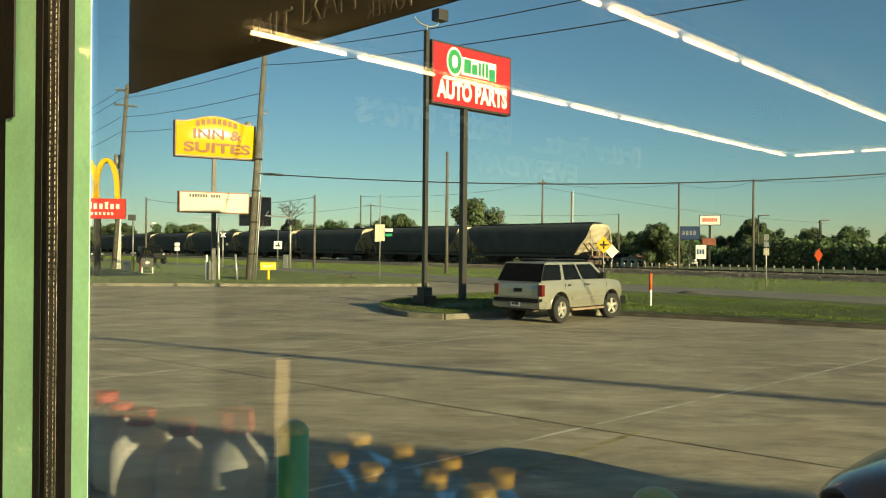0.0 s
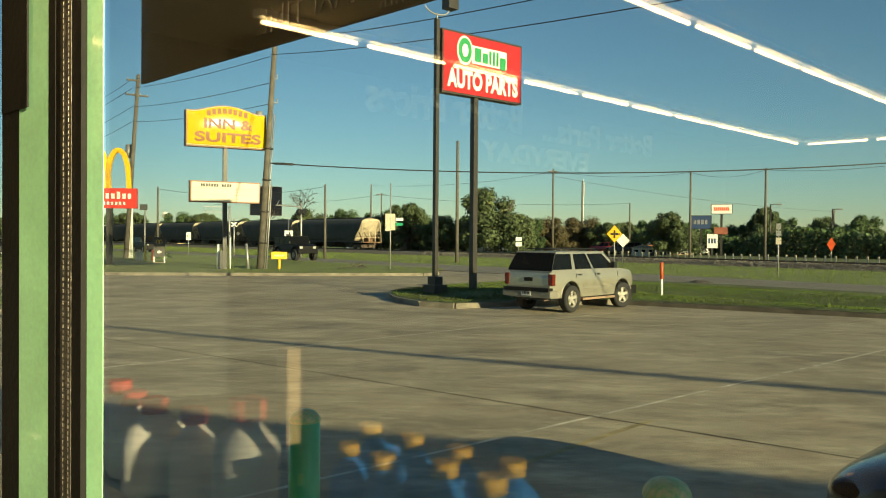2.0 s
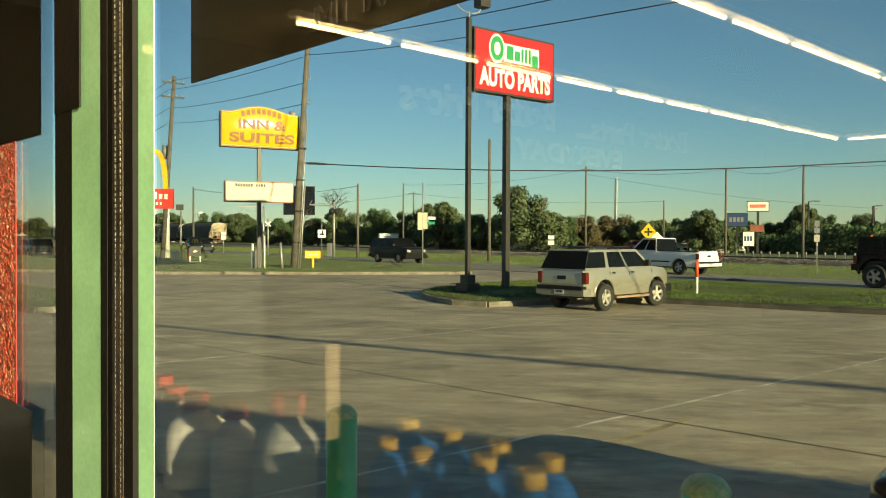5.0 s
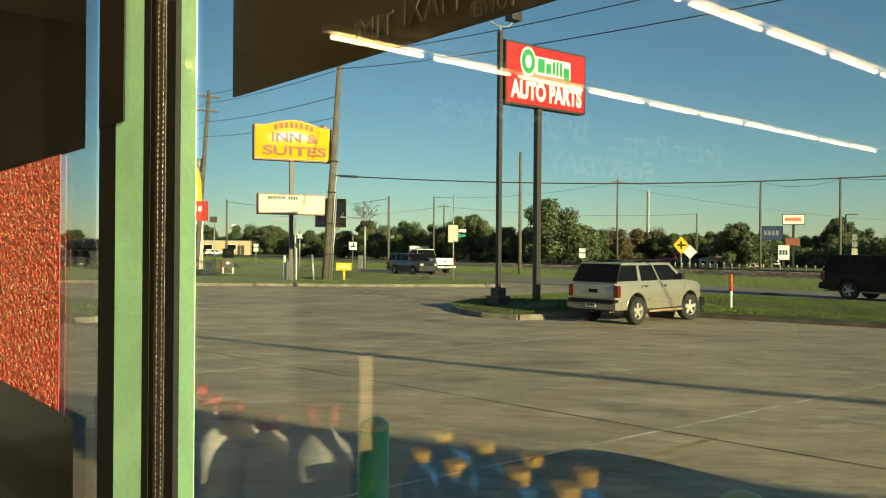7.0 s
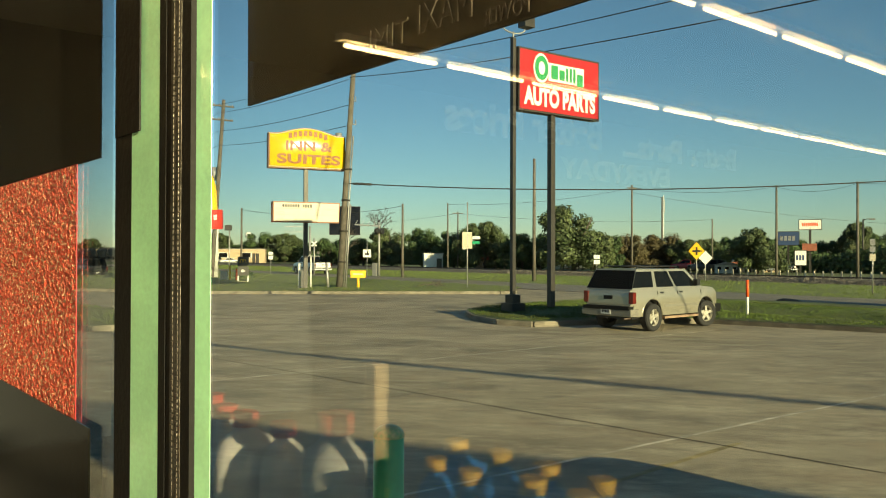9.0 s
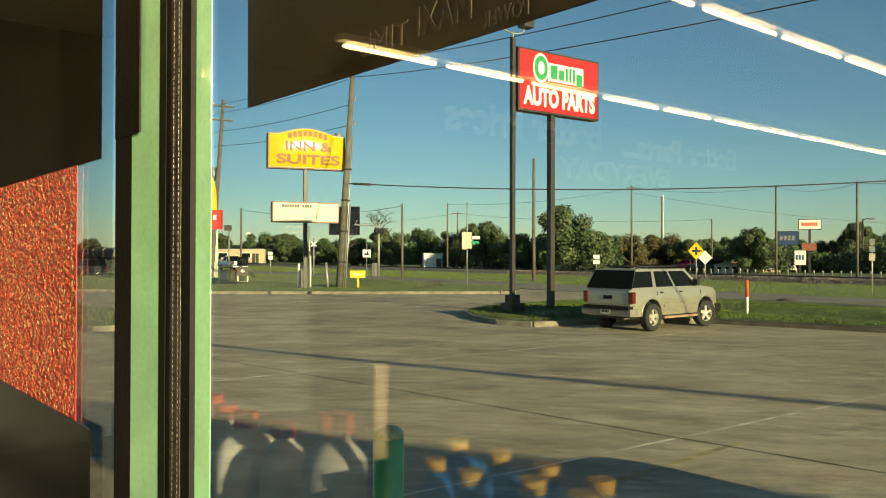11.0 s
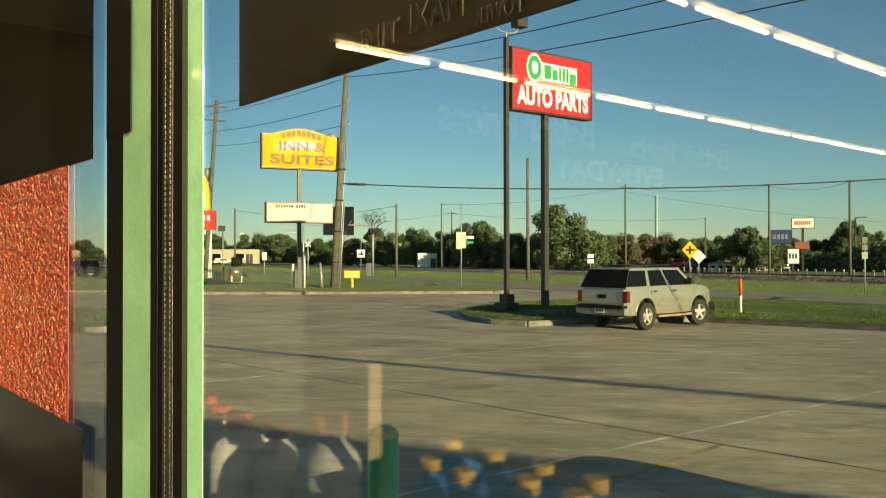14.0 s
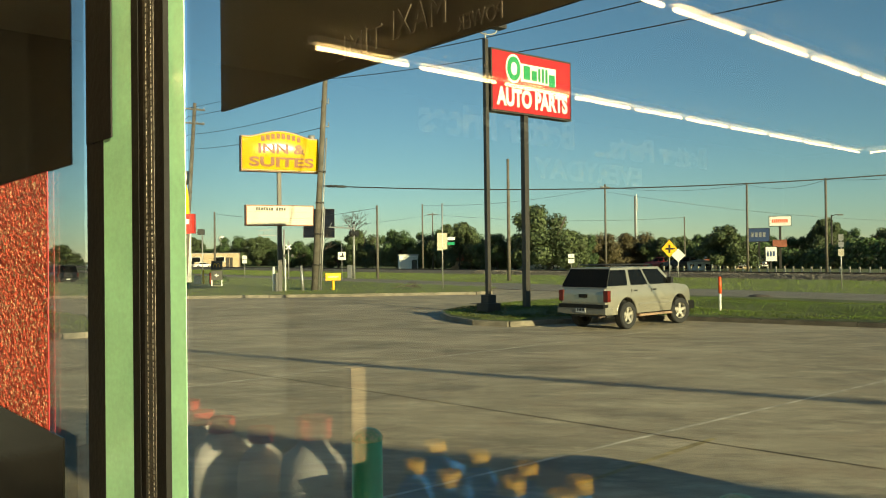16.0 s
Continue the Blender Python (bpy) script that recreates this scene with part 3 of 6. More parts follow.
def mullion():
    top = thing("window_frame", pose(0, 0, 0, 0, 0, WALL_YAW), "double mint green aluminium window post with black gasket", "window frame", kind="structure")
    # the posts step inwards from the pane, their faces tilted to catch the sun let in at the side
    for pts in (((1.3835, 0.5655), (1.4434, 0.5515)), ((1.58, 0.545), (1.695, 0.53))):
        (u0, n0), (u1, n1) = pts
        part("post", bevelled(bm_prism(B(), [(u0, -0.567), (u0, -n0), (u1, -n1), (u1, -0.567)], 0.6, 3.45, 'z'), 0.0008), MULLION, top)
    for u0, u1, n in ((1.4268, 1.469, 0.545), (1.5198, 1.546, 0.546), (1.5464, 1.5796, 0.5445), (1.6955, 1.797, 0.53)):
        part("gasket", box(u0, u1, -0.566, -n, 0.6, 3.45), GASKET, top)
    strip_ = part("strip", box(1.4694, 1.5194, -0.566, -0.544, 0.6, 3.45), BRASS, top, "worn metal strip with a beaded edge")
    bm = B()
    for i in range(260):
        z = 0.7 + i * 0.0105
        bm_box(bm, 1.479, 1.485, -0.546, -0.5425, z, z + 0.007)
        bm_box(bm, 1.503, 1.509, -0.546, -0.5425, z, z + 0.007)
    tagged(part("beads", bm, BRASS, strip_), kind="stuff")
    # dark plate drawn in place of the shadow on the left post
    part("shadow_plate", box(1.648, 1.796, -0.532, -0.5285, 2.245, 3.45), GASKET, top, "dark plate standing in for a shadow on the post")


mullion()


def poster(name, u0, u1, z0, z1, material, label, n=GLASS + 0.02):
    top = thing(name, pose(0, 0, 0, 0, 0, WALL_YAW), label, "poster")
    part("sheet", box(u0, u1, -n - 0.002, -n + 0.002, z0, z1), material, top)
    return top


poster("poster", -1.6, 1.266, 2.246, 2.95, PANEL_DARK, "dark back of a hanging window poster")
poster("poster", 2.065, 3.7, 2.232, 2.95, PANEL_DARK, "dark brown back of a hanging window poster")
RED_FILM = glint_film("red_window_film", (1.0, 0.17, 0.1), (1.0, 0.66, 0.38))
def crinkled_film(u0, u1, z0, z1, n):
    """A film crinkled all over in grains of about a centimetre, so that its facets catch the sun."""
    rg = random.Random(31)
    nu, nz = int((u1 - u0) / 0.007), int((z1 - z0) / 0.007)
    verts, faces = [], []
    for i in range(nu + 1):
        for k in range(nz + 1):
            verts.append((u0 + (u1 - u0) * i / nu, -n + rg.uniform(-0.0032, 0.0032), z0 + (z1 - z0) * k / nz))
    for i in range(nu):
        for k in range(nz):
            a = i * (nz + 1) + k
            faces.append((a, a + 1, a + nz + 2, a + nz + 1))
    me = bpy.data.meshes.new("sheet")
    me.from_pydata(verts, [], faces)
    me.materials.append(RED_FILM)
    top = thing("window_film", pose(0, 0, 0, 0, 0, WALL_YAW), "red crinkled window film with glints painted in", "poster")
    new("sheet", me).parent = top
    part("edge_tape", box(u0 - 0.002, u0, -n - 0.001, -n + 0.001, z0, z1), RED_FACE, top, "plain red tape along the film edge")
    part("edge_tape", box(u0, u1, -n - 0.001, -n + 0.001, z1, z1 + 0.002), RED_FACE, top)


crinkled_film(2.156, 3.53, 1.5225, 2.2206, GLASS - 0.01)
poster("display_board", 2.015, 3.53, 0.7, 1.583, BLACK_GLOSS, "black glossy display board below the red film", n=GLASS - 0.017)


def tube_row(u, n0, n1):
    k = 0
    n = n0
    while n - 1.2 > n1 - 0.3:
        top = thing("ceiling_light", pose(0, 0, 0, 0, 0, WALL_YAW), "white ceiling fixture with a bare fluorescent tube", "ceiling light", "ceiling light rows")
        part("fixture", box(u - 0.06, u + 0.06, -n, -n + 1.19, 3.94, 4.0), WHITE, top)
        part("tube", bm_tube(B(), (u, -n + 0.06, 3.9), (u, -n + 1.12, 3.9), 0.02), TUBE, top)
        n -= 1.225


tube_row(6.17, -2.75, -15.1)
tube_row(3.46, -0.6, -15.1)
# rows outside the reflected view, added to brighten the room
for fill_u in (0.75, -1.95):
    tube_row(fill_u, -0.9, -15.1)
for i in range(6):
    top = thing("ceiling_light", pose(0, 0, 0, 0, 0, WALL_YAW), "white ceiling fixture with a bare fluorescent tube", "ceiling light", "ceiling light rows")
    a = 6.1 - i * 1.225
    part("fixture", box(a - 1.19, a, 15.05, 15.17, 3.94, 4.0), WHITE, top)
    part("tube", bm_tube(B(), (a - 1.13, 15.11, 3.9), (a - 0.06, 15.11, 3.9), 0.02), TUBE, top)


def bollard():
    top = thing("bollard", pose(-0.79, 4.28, 0), "green painted steel bollard with a chipped domed cap", "bollard")
    bm = bm_tube(B(), (0, 0, -0.05), (0, 0, 1.02), 0.083, seg=28)
    part("post", bm, BOLLARD_GREEN, top)
    bm = B()
    bmesh.ops.create_uvsphere(bm, u_segments=28, v_segments=12, radius=0.086)
    for v in bm.verts:
        v.co.z = 1.02 + (v.co.z * 0.75 if v.co.z > 0 else v.co.z * 0.2)
    part("cap", bm, BOLLARD_WORN, top, "chipped domed cap showing bare metal", True)
    return top


bl = bollard()
copy_thing(bl, pose(0.76, 2.84, 0.08))


# ---- signs ----
def frame_pose(a, b, z=0.0):
    """Pose whose local x runs from a to b on plan."""
    return pose(a[0], a[1], z, 0, 0, math.degrees(math.atan2(b[1] - a[1], b[0] - a[0])))


def store_sign():
    a, b = (-0.45, 26.0), (2.31, 28.5)
    top = thing("pylon_sign", frame_pose(a, b), "red auto parts pylon sign on two dark steel poles", "sign")
    L = 3.72
    part("cabinet", bevelled(box(0, L, -0.06, 0.26, 6.72, 8.78), 0.02), DARK_STEEL, top)
    part("face", box(0.05, L - 0.05, -0.07, -0.055, 6.78, 8.72), RED_FACE, top, "red sign face")
    part("lettering", moved(text_bm("AUTO PARTS", 0.62, 3.3, 0.02, 0.045), Matrix.Translation((0.2, -0.072, 6.93))), WHITE, top, "white capital letters")
    # the maker's mark, as a plain shape
    for mtl, grow, y, nm in ((WHITE, 0.07, -0.075, "mark_border"), (GREEN_LOGO, 0.0, -0.085, "mark")):
        bm = B()
        bmesh.ops.create_cone(bm, cap_ends=True, segments=32, radius1=0.36 + grow, radius2=0.36 + grow, depth=0.012,
                              matrix=Matrix.Translation((0.98, y, 8.2)) @ pose(0, 0, 0, 90) @ Matrix.Diagonal((0.82, 1.12, 1, 1)))
        if nm == "mark_border":
            bm_box(bm, 1.3, 2.95, y - 0.006, y + 0.006, 7.82, 8.42)
        part(nm, bm, mtl, top, "white border" if nm == "mark_border" else "green rounded mark")
    bm = B()
    bmesh.ops.create_cone(bm, cap_ends=True, segments=28, radius1=0.17, radius2=0.17, depth=0.012,
                          matrix=Matrix.Translation((0.98, -0.094, 8.2)) @ pose(0, 0, 0, 90) @ Matrix.Diagonal((0.8, 1.25, 1, 1)))
    part("mark_centre", bm, WHITE, top, "white centre of the mark")
    x = 1.42
    for w, z0, z1 in ((0.3, 7.9, 8.36), (0.24, 7.9, 8.24), (0.1, 7.9, 8.34), (0.1, 7.88, 8.36), (0.1, 7.88, 8.36), (0.28, 7.78, 8.2)):
        part("mark_bar", box(x, x + w, -0.095, -0.078, z0, z1), GREEN_LOGO, top)
        x += w + 0.07
    part("pole", bevelled(box(-0.17, -0.04, 0.02, 0.16, 0.1, 9.05), 0.01), DARK_STEEL, top)
    part("pole", bevelled(box(1.5, 1.69, 0.0, 0.19, 0.1, 6.75), 0.01), DARK_STEEL, top)
    part("footing", bevelled(box(-0.37, 0.16, -0.2, 0.36, 0.05, 0.5), 0.03), DARK_STEEL, top, "dark stepped pole footing")
    part("footing", bevelled(box(-0.27, 0.06, -0.1, 0.26, 0.48, 0.76), 0.03), DARK_STEEL, top)
    # bracket and floodlight on the pole top
    bm = B()
    for sgn in (-1, 1):
        pts = [Vector((-0.11 + sgn * 0.5 * math.sin(t), 0.08, 9.42 - 0.22 * math.cos(t) * 1)) for t in [i * 0.26 for i in range(7)]]
        bm_path(bm, pts, 0.025)
    part("bracket", bm_tube(bm, (-0.11, 0.08, 9.0), (-0.11, 0.08, 9.25), 0.03), GALV, top)
    part("floodlight", bevelled(box(0.2, 0.62, -0.15, 0.2, 9.45, 9.8), 0.03), DARK_STEEL, top, "dark box floodlight")


store_sign()


def inn_sign():
    a, b = (-14.72, 44.0), (-10.82, 46.2)
    top = thing("motel_sign", frame_pose(a, b), "yellow motel sign with a white letter board on one pole", "sign")
    L = 4.48

    def arch(k):
        return 8.98 + 0.36 * max(0.0, math.cos((k - 0.5) * math.pi * 1.25)) ** 1.3
    pts = [(0, 6.98)] + [(L, 6.98)] + [(L * (1 - i / 24), arch(1 - i / 24)) for i in range(25)]
    part("cabinet", bm_prism(B(), pts, 0.0, 0.55), BROWN_LET, top, "brown sign box")
    def bulge(x, z):
        u, v = 2 * x / L - 1, 2 * (z - 7.0) / (arch(x / L) - 7.0) - 1
        return 0.12 * max(0.0, 1 - u ** 4) * max(0.0, 1 - v ** 2)
    bm, prev = B(), None
    for i in range(41):
        x = 0.06 + (L - 0.12) * i / 40
        z0, z1 = 7.03, arch(x / L) - 0.05
        cur = [bm.verts.new((x, -0.03 - bulge(x, z0 + (z1 - z0) * k / 16), z0 + (z1 - z0) * k / 16)) for k in range(17)]
        cur = [bm.verts.new((x, 0.0, z0))] + cur + [bm.verts.new((x, 0.0, z1))]
        if prev:
            for k in range(18):
                bm.faces.new((prev[k], cur[k], cur[k + 1], prev[k + 1])).smooth = 0 < k < 17
        prev = cur
    part("face", bm, YELLOW_FACE, top, "bright yellow arched sign face")

    def on_face(bm):
        for v in bm.verts:
            v.co.y -= bulge(v.co.x, v.co.z)
        return bm
    part("lettering", on_face(moved(text_bm("INN &", 0.55, 2.7, 0.02, 0.03), Matrix.Translation((0.95, -0.035, 8.0)))), BROWN_LET, top, "brown letters")
    part("lettering", on_face(moved(text_bm("SUITES", 0.55, 3.7, 0.02, 0.03), Matrix.Translation((0.45, -0.035, 7.25)))), BROWN_LET, top, "brown letters")
    for i in range(8):
        k = 0.27 + 0.46 * i / 7
        part("name_bar", on_face(box(L * k - 0.1, L * k + 0.1, -0.05, -0.032, arch(k) - 0.47, arch(k) - 0.17)), BROWN_LET, top)
    bulb = None
    for i in range(48):
        for low in (False, True):
            k = i / 47
            c = Vector((0.05 + (L - 0.1) * k, -0.04, 7.06 if low else arch(k) - 0.06))
            if bulb is None:
                bm = B()
                bmesh.ops.create_icosphere(bm, subdivisions=1, radius=0.035)
                bulb = part("bulb", bm, WHITE, top)
                bulb.location = c
            else:
                o = new("bulb", bulb.data)
                o.parent, o.location = top, c
    part("pole", bevelled(box(2.08, 2.3, 0.12, 0.34, 0.1, 7.0), 0.02), DARK_STEEL, top)
    part("letter_board", bevelled(box(0.25, 4.15, 0.0, 0.5, 3.9, 5.08), 0.02), BROWN_LET, top, "brown letter board box")
    part("board_face", box(0.31, 4.09, -0.01, 0.005, 3.96, 5.02), CREAM, top, "cream letter board face")
    x = 0.8
    for i in range(12):
        if i != 7:
            part("letter_bar", box(x, x + 0.1, -0.02, -0.008, 4.76, 4.94), BLACK, top)
        x += 0.145
    for z in (4.32, 4.68):
        part("track", box(0.31, 4.09, -0.016, -0.008, z, z + 0.012), TAN_TRIM, top)
    part("meter_box", bevelled(box(1.9, 2.04, 0.02, 0.16, 0.12, 1.2), 0.01), BLACK, top)
    part("conduit", bm_tube(B(), (2.5, 0.2, 0.1), (2.5, 0.2, 2.0), 0.05), WHITE, top)


inn_sign()


# ---- utility poles and wires ----
def pole(name, x, y, top_z, r=0.14, lean=(0, 0), material=POLE_WOOD, label="weathered wooden utility pole", arms=1, yaw=None, base=-0.1):
    t = thing(name, pose(x, y, 0, 0, 0, ROAD_YAW if yaw is None else yaw), label, "utility pole", "utility poles")
    q = pose(0, 0, 0, 0, 0, -(ROAD_YAW if yaw is None else yaw))
    tipw = q @ Vector((lean[0], lean[1], top_z))
    part("shaft", bm_tube(B(), (0, 0, base), tipw, r, r * 0.7, seg=12), material, t)
    for i in range(arms):
        c = tipw * (1 - 0.035 * (1 + 2.2 * i))
        part("crossarm", box(c.x - 0.06, c.x + 0.06, c.y - 0.9, c.y + 0.9, c.z - 0.06, c.z + 0.06), material, t)
        for k in (-0.8, -0.3, 0.3, 0.8):
            part("insulator", bm_tube(B(), (c.x, c.y + k, c.z + 0.06), (c.x, c.y + k, c.z + 0.2), 0.05, 0.03, seg=8), GALV, t)
    return t


lean = pole("utility_pole", -11.1, 45.95, 13.6, 0.2, (0.85, 0.0), label="leaning weathered utility pole with metal conduits", arms=0)
for i in range(2):
    h = 9.0 - i * 4
    part("conduit", bm_tube(B(), (-0.1, -0.24 - i * 0.13, 0), (-0.1 - 0.546 * h / 13.6, -0.22 - i * 0.12 - 0.651 * h / 13.6, h), 0.045), GALV, lean)
for h in (1.6, 3.4, 5.2, 7.0):
    part("band", bm_tube(B(), (-0.546 * h / 13.6, -0.06 - 0.651 * h / 13.6, h), (-0.546 * h / 13.6, -0.06 - 0.651 * h / 13.6, h + 0.08), 0.27, seg=14), DARK_STEEL, lean)
for z in (11.2, 9.8):
    part("bracket", bm_path(B(), [Vector((0.0, -0.55, z)), Vector((0.3, -1.2, z)), Vector((0.3, -1.2, z + 0.3))], 0.04), GALV, lean)
part("transformer_can", bm_tube(B(), (0.35, -0.1, 8.6), (0.35, -0.1, 9.2), 0.2, seg=14), GALV, lean)
lp = pole("utility_pole", -26.5, 64.7, 15.0, 0.2, (1.0, 0), label="utility pole with transformer and pale conduits", arms=2)
part("transformer_can", bm_tube(B(), (0.3, -0.35, 8.3), (0.3, -0.35, 9.4), 0.28, seg=14), GALV, lp)
for i in range(3):
    part("conduit", bm_tube(B(), (0.1, -0.3 - 0.13 * i, 0), (0.1, -0.35 - 0.1 * i, 7.2), 0.06), WHITE, lp)
for x, y, z, n in ((-31.4, 85, 7.2, 0), (-11.68, 73.0, 6.8, 0), (0.3, 67.85, 10.2, 0), (-11.3, 110, 9.3, 0), (-10.8, 120, 8.7, 1), (13.55, 110, 11.6, 1),
                   (26.2, 120, 7.5, 0), (29.3, 100, 10.6, 0), (34.7, 90, 10.1, 0), (61.1, 130, 7.0, 1), (20.7, 130, 11.4, 0)):
    pole("utility_pole", x, y, z, 0.13 if z < 10 else 0.16, arms=n)


def wire(name, pts, r, label):
    """A hanging wire through three points."""
    a, b, c = (Vector(p) for p in pts)
    P = []
    for i in range(25):
        t = i / 24
        P.append(a * (2 * (t - 0.5) * (t - 1)) + b * (4 * t * (1 - t)) + c * (2 * t * (t - 0.5)))
    return tagged(part(name, bm_path(B(), P, r, 5), CABLE), label, "wire")


main_cable = wire("overhead_wire", [(-10.9, 46.0, 6.24), (7.8, 45.5, 5.74), (26.5, 45.0, 6.56)], 0.035, "thick black overhead cable sagging across the lot")
part("splice", bm_path(B(), [Vector((-10.3 + 0.12 * i, 46.0, 6.2 - 0.004 * i + 0.03 * (-1) ** i)) for i in range(5)] + [Vector((-9.7, 46, 6.17)), Vector((-9.2, 45.98, 6.15))], 0.07), CABLE, main_cable, "thick taped cable splice")
wire("overhead_wire", [(-10.5, 45.9, 12.4), (8.1, 21.9, 8.85), (30, -4, 7.6)], 0.02, "thin black overhead power wire")
wire("overhead_wire", [(-10.5, 45.9, 13.4), (4.1, 27.0, 10.3), (30, -5, 7.9)], 0.02, "thin black overhead power wire")
for k, z in enumerate((14.6, 13.9, 12.4, 11.2)):
    wire("overhead_wire", [(-26, 64.7, z), (-18.5, 55.2, z - 1.1), (-10.6, 46, z - 1.6)], 0.018, "thin black overhead power wire")
    wire("overhead_wire", [(-26, 64.7, z), (-36, 76, z - 1.0), (-45, 88, z)], 0.018, "thin black overhead power wire")
# out of view; placed and thickened so that their shadows cross the lot
wire("overhead_wire", [(-14.4, 15.4, 5.0), (8.6, -0.4, 5.0), (31.6, -11.1, 5.0)], 0.075, "unseen thick black cable placed for its shadow")
wire("overhead_wire", [(12.6, 11.9, 5.0), (23.7, 2.75, 5.0), (34.8, -7.9, 5.0)], 0.03, "unseen thick black cable placed for its shadow")


# ---- vehicles ----
GLASS_DARK = mat("tinted_car_glass", (0.006, 0.007, 0.008), 0.06, var=0.1, bump=0, spec=0.07)
TYRE = mat("tyre_rubber", (0.02, 0.02, 0.02), 0.85, var=0.15)
RIM = mat("alloy_rim", (0.5, 0.47, 0.4), 0.4, 0.4, var=0.08)
CHROME = mat("chrome", (0.7, 0.7, 0.68), 0.15, 0.9, bump=0)
TAIL = mat("red_lens", (0.12, 0.014, 0.01), 0.25, bump=0)
LAMP = mat("clear_lens", (0.4, 0.4, 0.37), 0.1, bump=0)
BUMPER = mat("grey_bumper", (0.2, 0.19, 0.155), 0.5, var=0.1)
PLATE = mat("plate_white", (0.6, 0.6, 0.58), 0.4, bump=0)


def paint(name, c, rough=0.3, metal=0.3):
    return mat(name, c, rough, metal, var=0.05, scale=3, bump=0.0, coat=0.6)


def wheel(parent, x, y, r, w, side, rim=RIM):
    t = part("wheel", bm_tube(B(), (0, -0.04, 0), (0, 0.04, 0), r * 0.3, seg=12), rim, parent)
    t.location = (x, y, r)
    bm = B()
    prof = [(r * 0.62, -w / 2), (r * 0.93, -w / 2), (r, -w * 0.36), (r, w * 0.36), (r * 0.93, w / 2), (r * 0.62, w / 2)]
    seg = 28
    rings = [[bm.verts.new((q * math.cos(a), yy, q * math.sin(a))) for q, yy in prof] for a in [2 * math.pi * i / seg for i in range(seg)]]
    for i in range(seg):
        for k in range(len(prof)):
            bm.faces.new((rings[i][k], rings[i][(k + 1) % 6], rings[(i + 1) % seg][(k + 1) % 6], rings[(i + 1) % seg][k]))
    bmesh.ops.recalc_face_normals(bm, faces=bm.faces)
    part("tyre", bm, TYRE, t)
    bm = bm_tube(B(), (0, side * w * 0.05, 0), (0, side * w * 0.12, 0), r * 0.63, seg=24)
    part("rim_disc", bm, GASKET, t)
    bm = B()
    for i in range(5):
        a = 2 * math.pi * i / 5
        m = Matrix.Rotation(a, 4, 'Y')
        bm_box(bm, -r * 0.11, r * 0.11, side * w * 0.13, side * w * 0.32, r * 0.1, r * 0.6, m)
    rr = [(r * 0.54, side * w * 0.14), (r * 0.64, side * w * 0.14), (r * 0.64, side * w * 0.42), (r * 0.6, side * w * 0.42)]
    rings = [[bm.verts.new((q * math.cos(a), yy, q * math.sin(a))) for q, yy in rr] for a in [2 * math.pi * i / 24 for i in range(24)]]
    for i in range(24):
        for k in range(4):
            bm.faces.new((rings[i][k], rings[i][(k + 1) % 4], rings[(i + 1) % 24][(k + 1) % 4], rings[(i + 1) % 24][k]))
    bm_tube(bm, (0, side * w * 0.12, 0), (0, side * w * 0.36, 0), r * 0.16, seg=12)
    bmesh.ops.recalc_face_normals(bm, faces=bm.faces)
    part("rim", bm, rim, t)
    return t


def arch_profile(x, z0, r, n=9):
    return [(x + r * math.cos(math.pi * (1 - i / (n - 1))) * -1, z0 + r * math.sin(math.pi * i / (n - 1))) for i in range(n)]


def lower_body(L0, L1, belt, sill, axles, ra, nose, tail, W):
    """Side outline with real wheel arches, extruded to the width W. nose, tail: upper outline from belt end down."""
    zb = sill
    pts = list(tail) + [(L0 + 0.03, zb)]
    for ax in sorted(axles):
        for i in range(11):
            a = math.pi * (1 - i / 10)
            pts.append((ax + ra * math.cos(a), max(zb, 0.02 + ra * 0.92 + ra * math.sin(a) - ra * 0.1) if 0 < i < 10 else zb))
    pts += [(L1 - 0.05, zb)] + list(nose)
    bm = B()
    lo = [bm.verts.new((x, -W / 2, z)) for x, z in pts]
    hi = [bm.verts.new((x, W / 2, z)) for x, z in pts]
    bm.faces.new(lo)
    bm.faces.new(hi[::-1])
    n = len(pts)
    for i in range(n):
        bm.faces.new((lo[i], hi[i], hi[(i + 1) % n], lo[(i + 1) % n]))
    bmesh.ops.recalc_face_normals(bm, faces=bm.faces)
    for k in range(1, 14):
        x = L0 + (L1 - L0) * k / 14
        bmesh.ops.bisect_plane(bm, geom=bm.verts[:] + bm.edges[:] + bm.faces[:], plane_co=(x, 0, 0), plane_no=(1, 0, 0))
    for z in (belt * 0.66, belt * 0.78, belt * 0.9):
        bmesh.ops.bisect_plane(bm, geom=bm.verts[:] + bm.edges[:] + bm.faces[:], plane_co=(0, 0, z), plane_no=(0, 0, 1))
    es = [e for e in bm.edges if abs(abs(e.verts[0].co.y) - W / 2) < 1e-5 and abs(e.verts[0].co.y - e.verts[1].co.y) < 1e-5
          and min(e.verts[0].co.z, e.verts[1].co.z) > zb + ra * 1.1 and len(e.link_faces) == 2 and e.calc_face_angle(0) > 0.6]
    bmesh.ops.bevel(bm, geom=es, offset=0.08, segments=3, affect='EDGES', clamp_overlap=True)
    xc, half = (L0 + L1) / 2, (L1 - L0) / 2
    for v in bm.verts:
        k = 1.0
        if v.co.z > belt * 0.66:
            k -= 0.07 * ((v.co.z - belt * 0.66) / (belt * 0.34)) ** 2
        else:
            k -= 0.03 * ((belt * 0.66 - v.co.z) / (belt * 0.4)) ** 2
        e = max(0.0, (abs(v.co.x - xc) / half - 0.7) / 0.3)
        v.co.y *= k - 0.12 * e ** 2.2
    bmesh.ops.triangulate(bm, faces=[f for f in bm.faces if len(f.verts) > 4])
    return bm


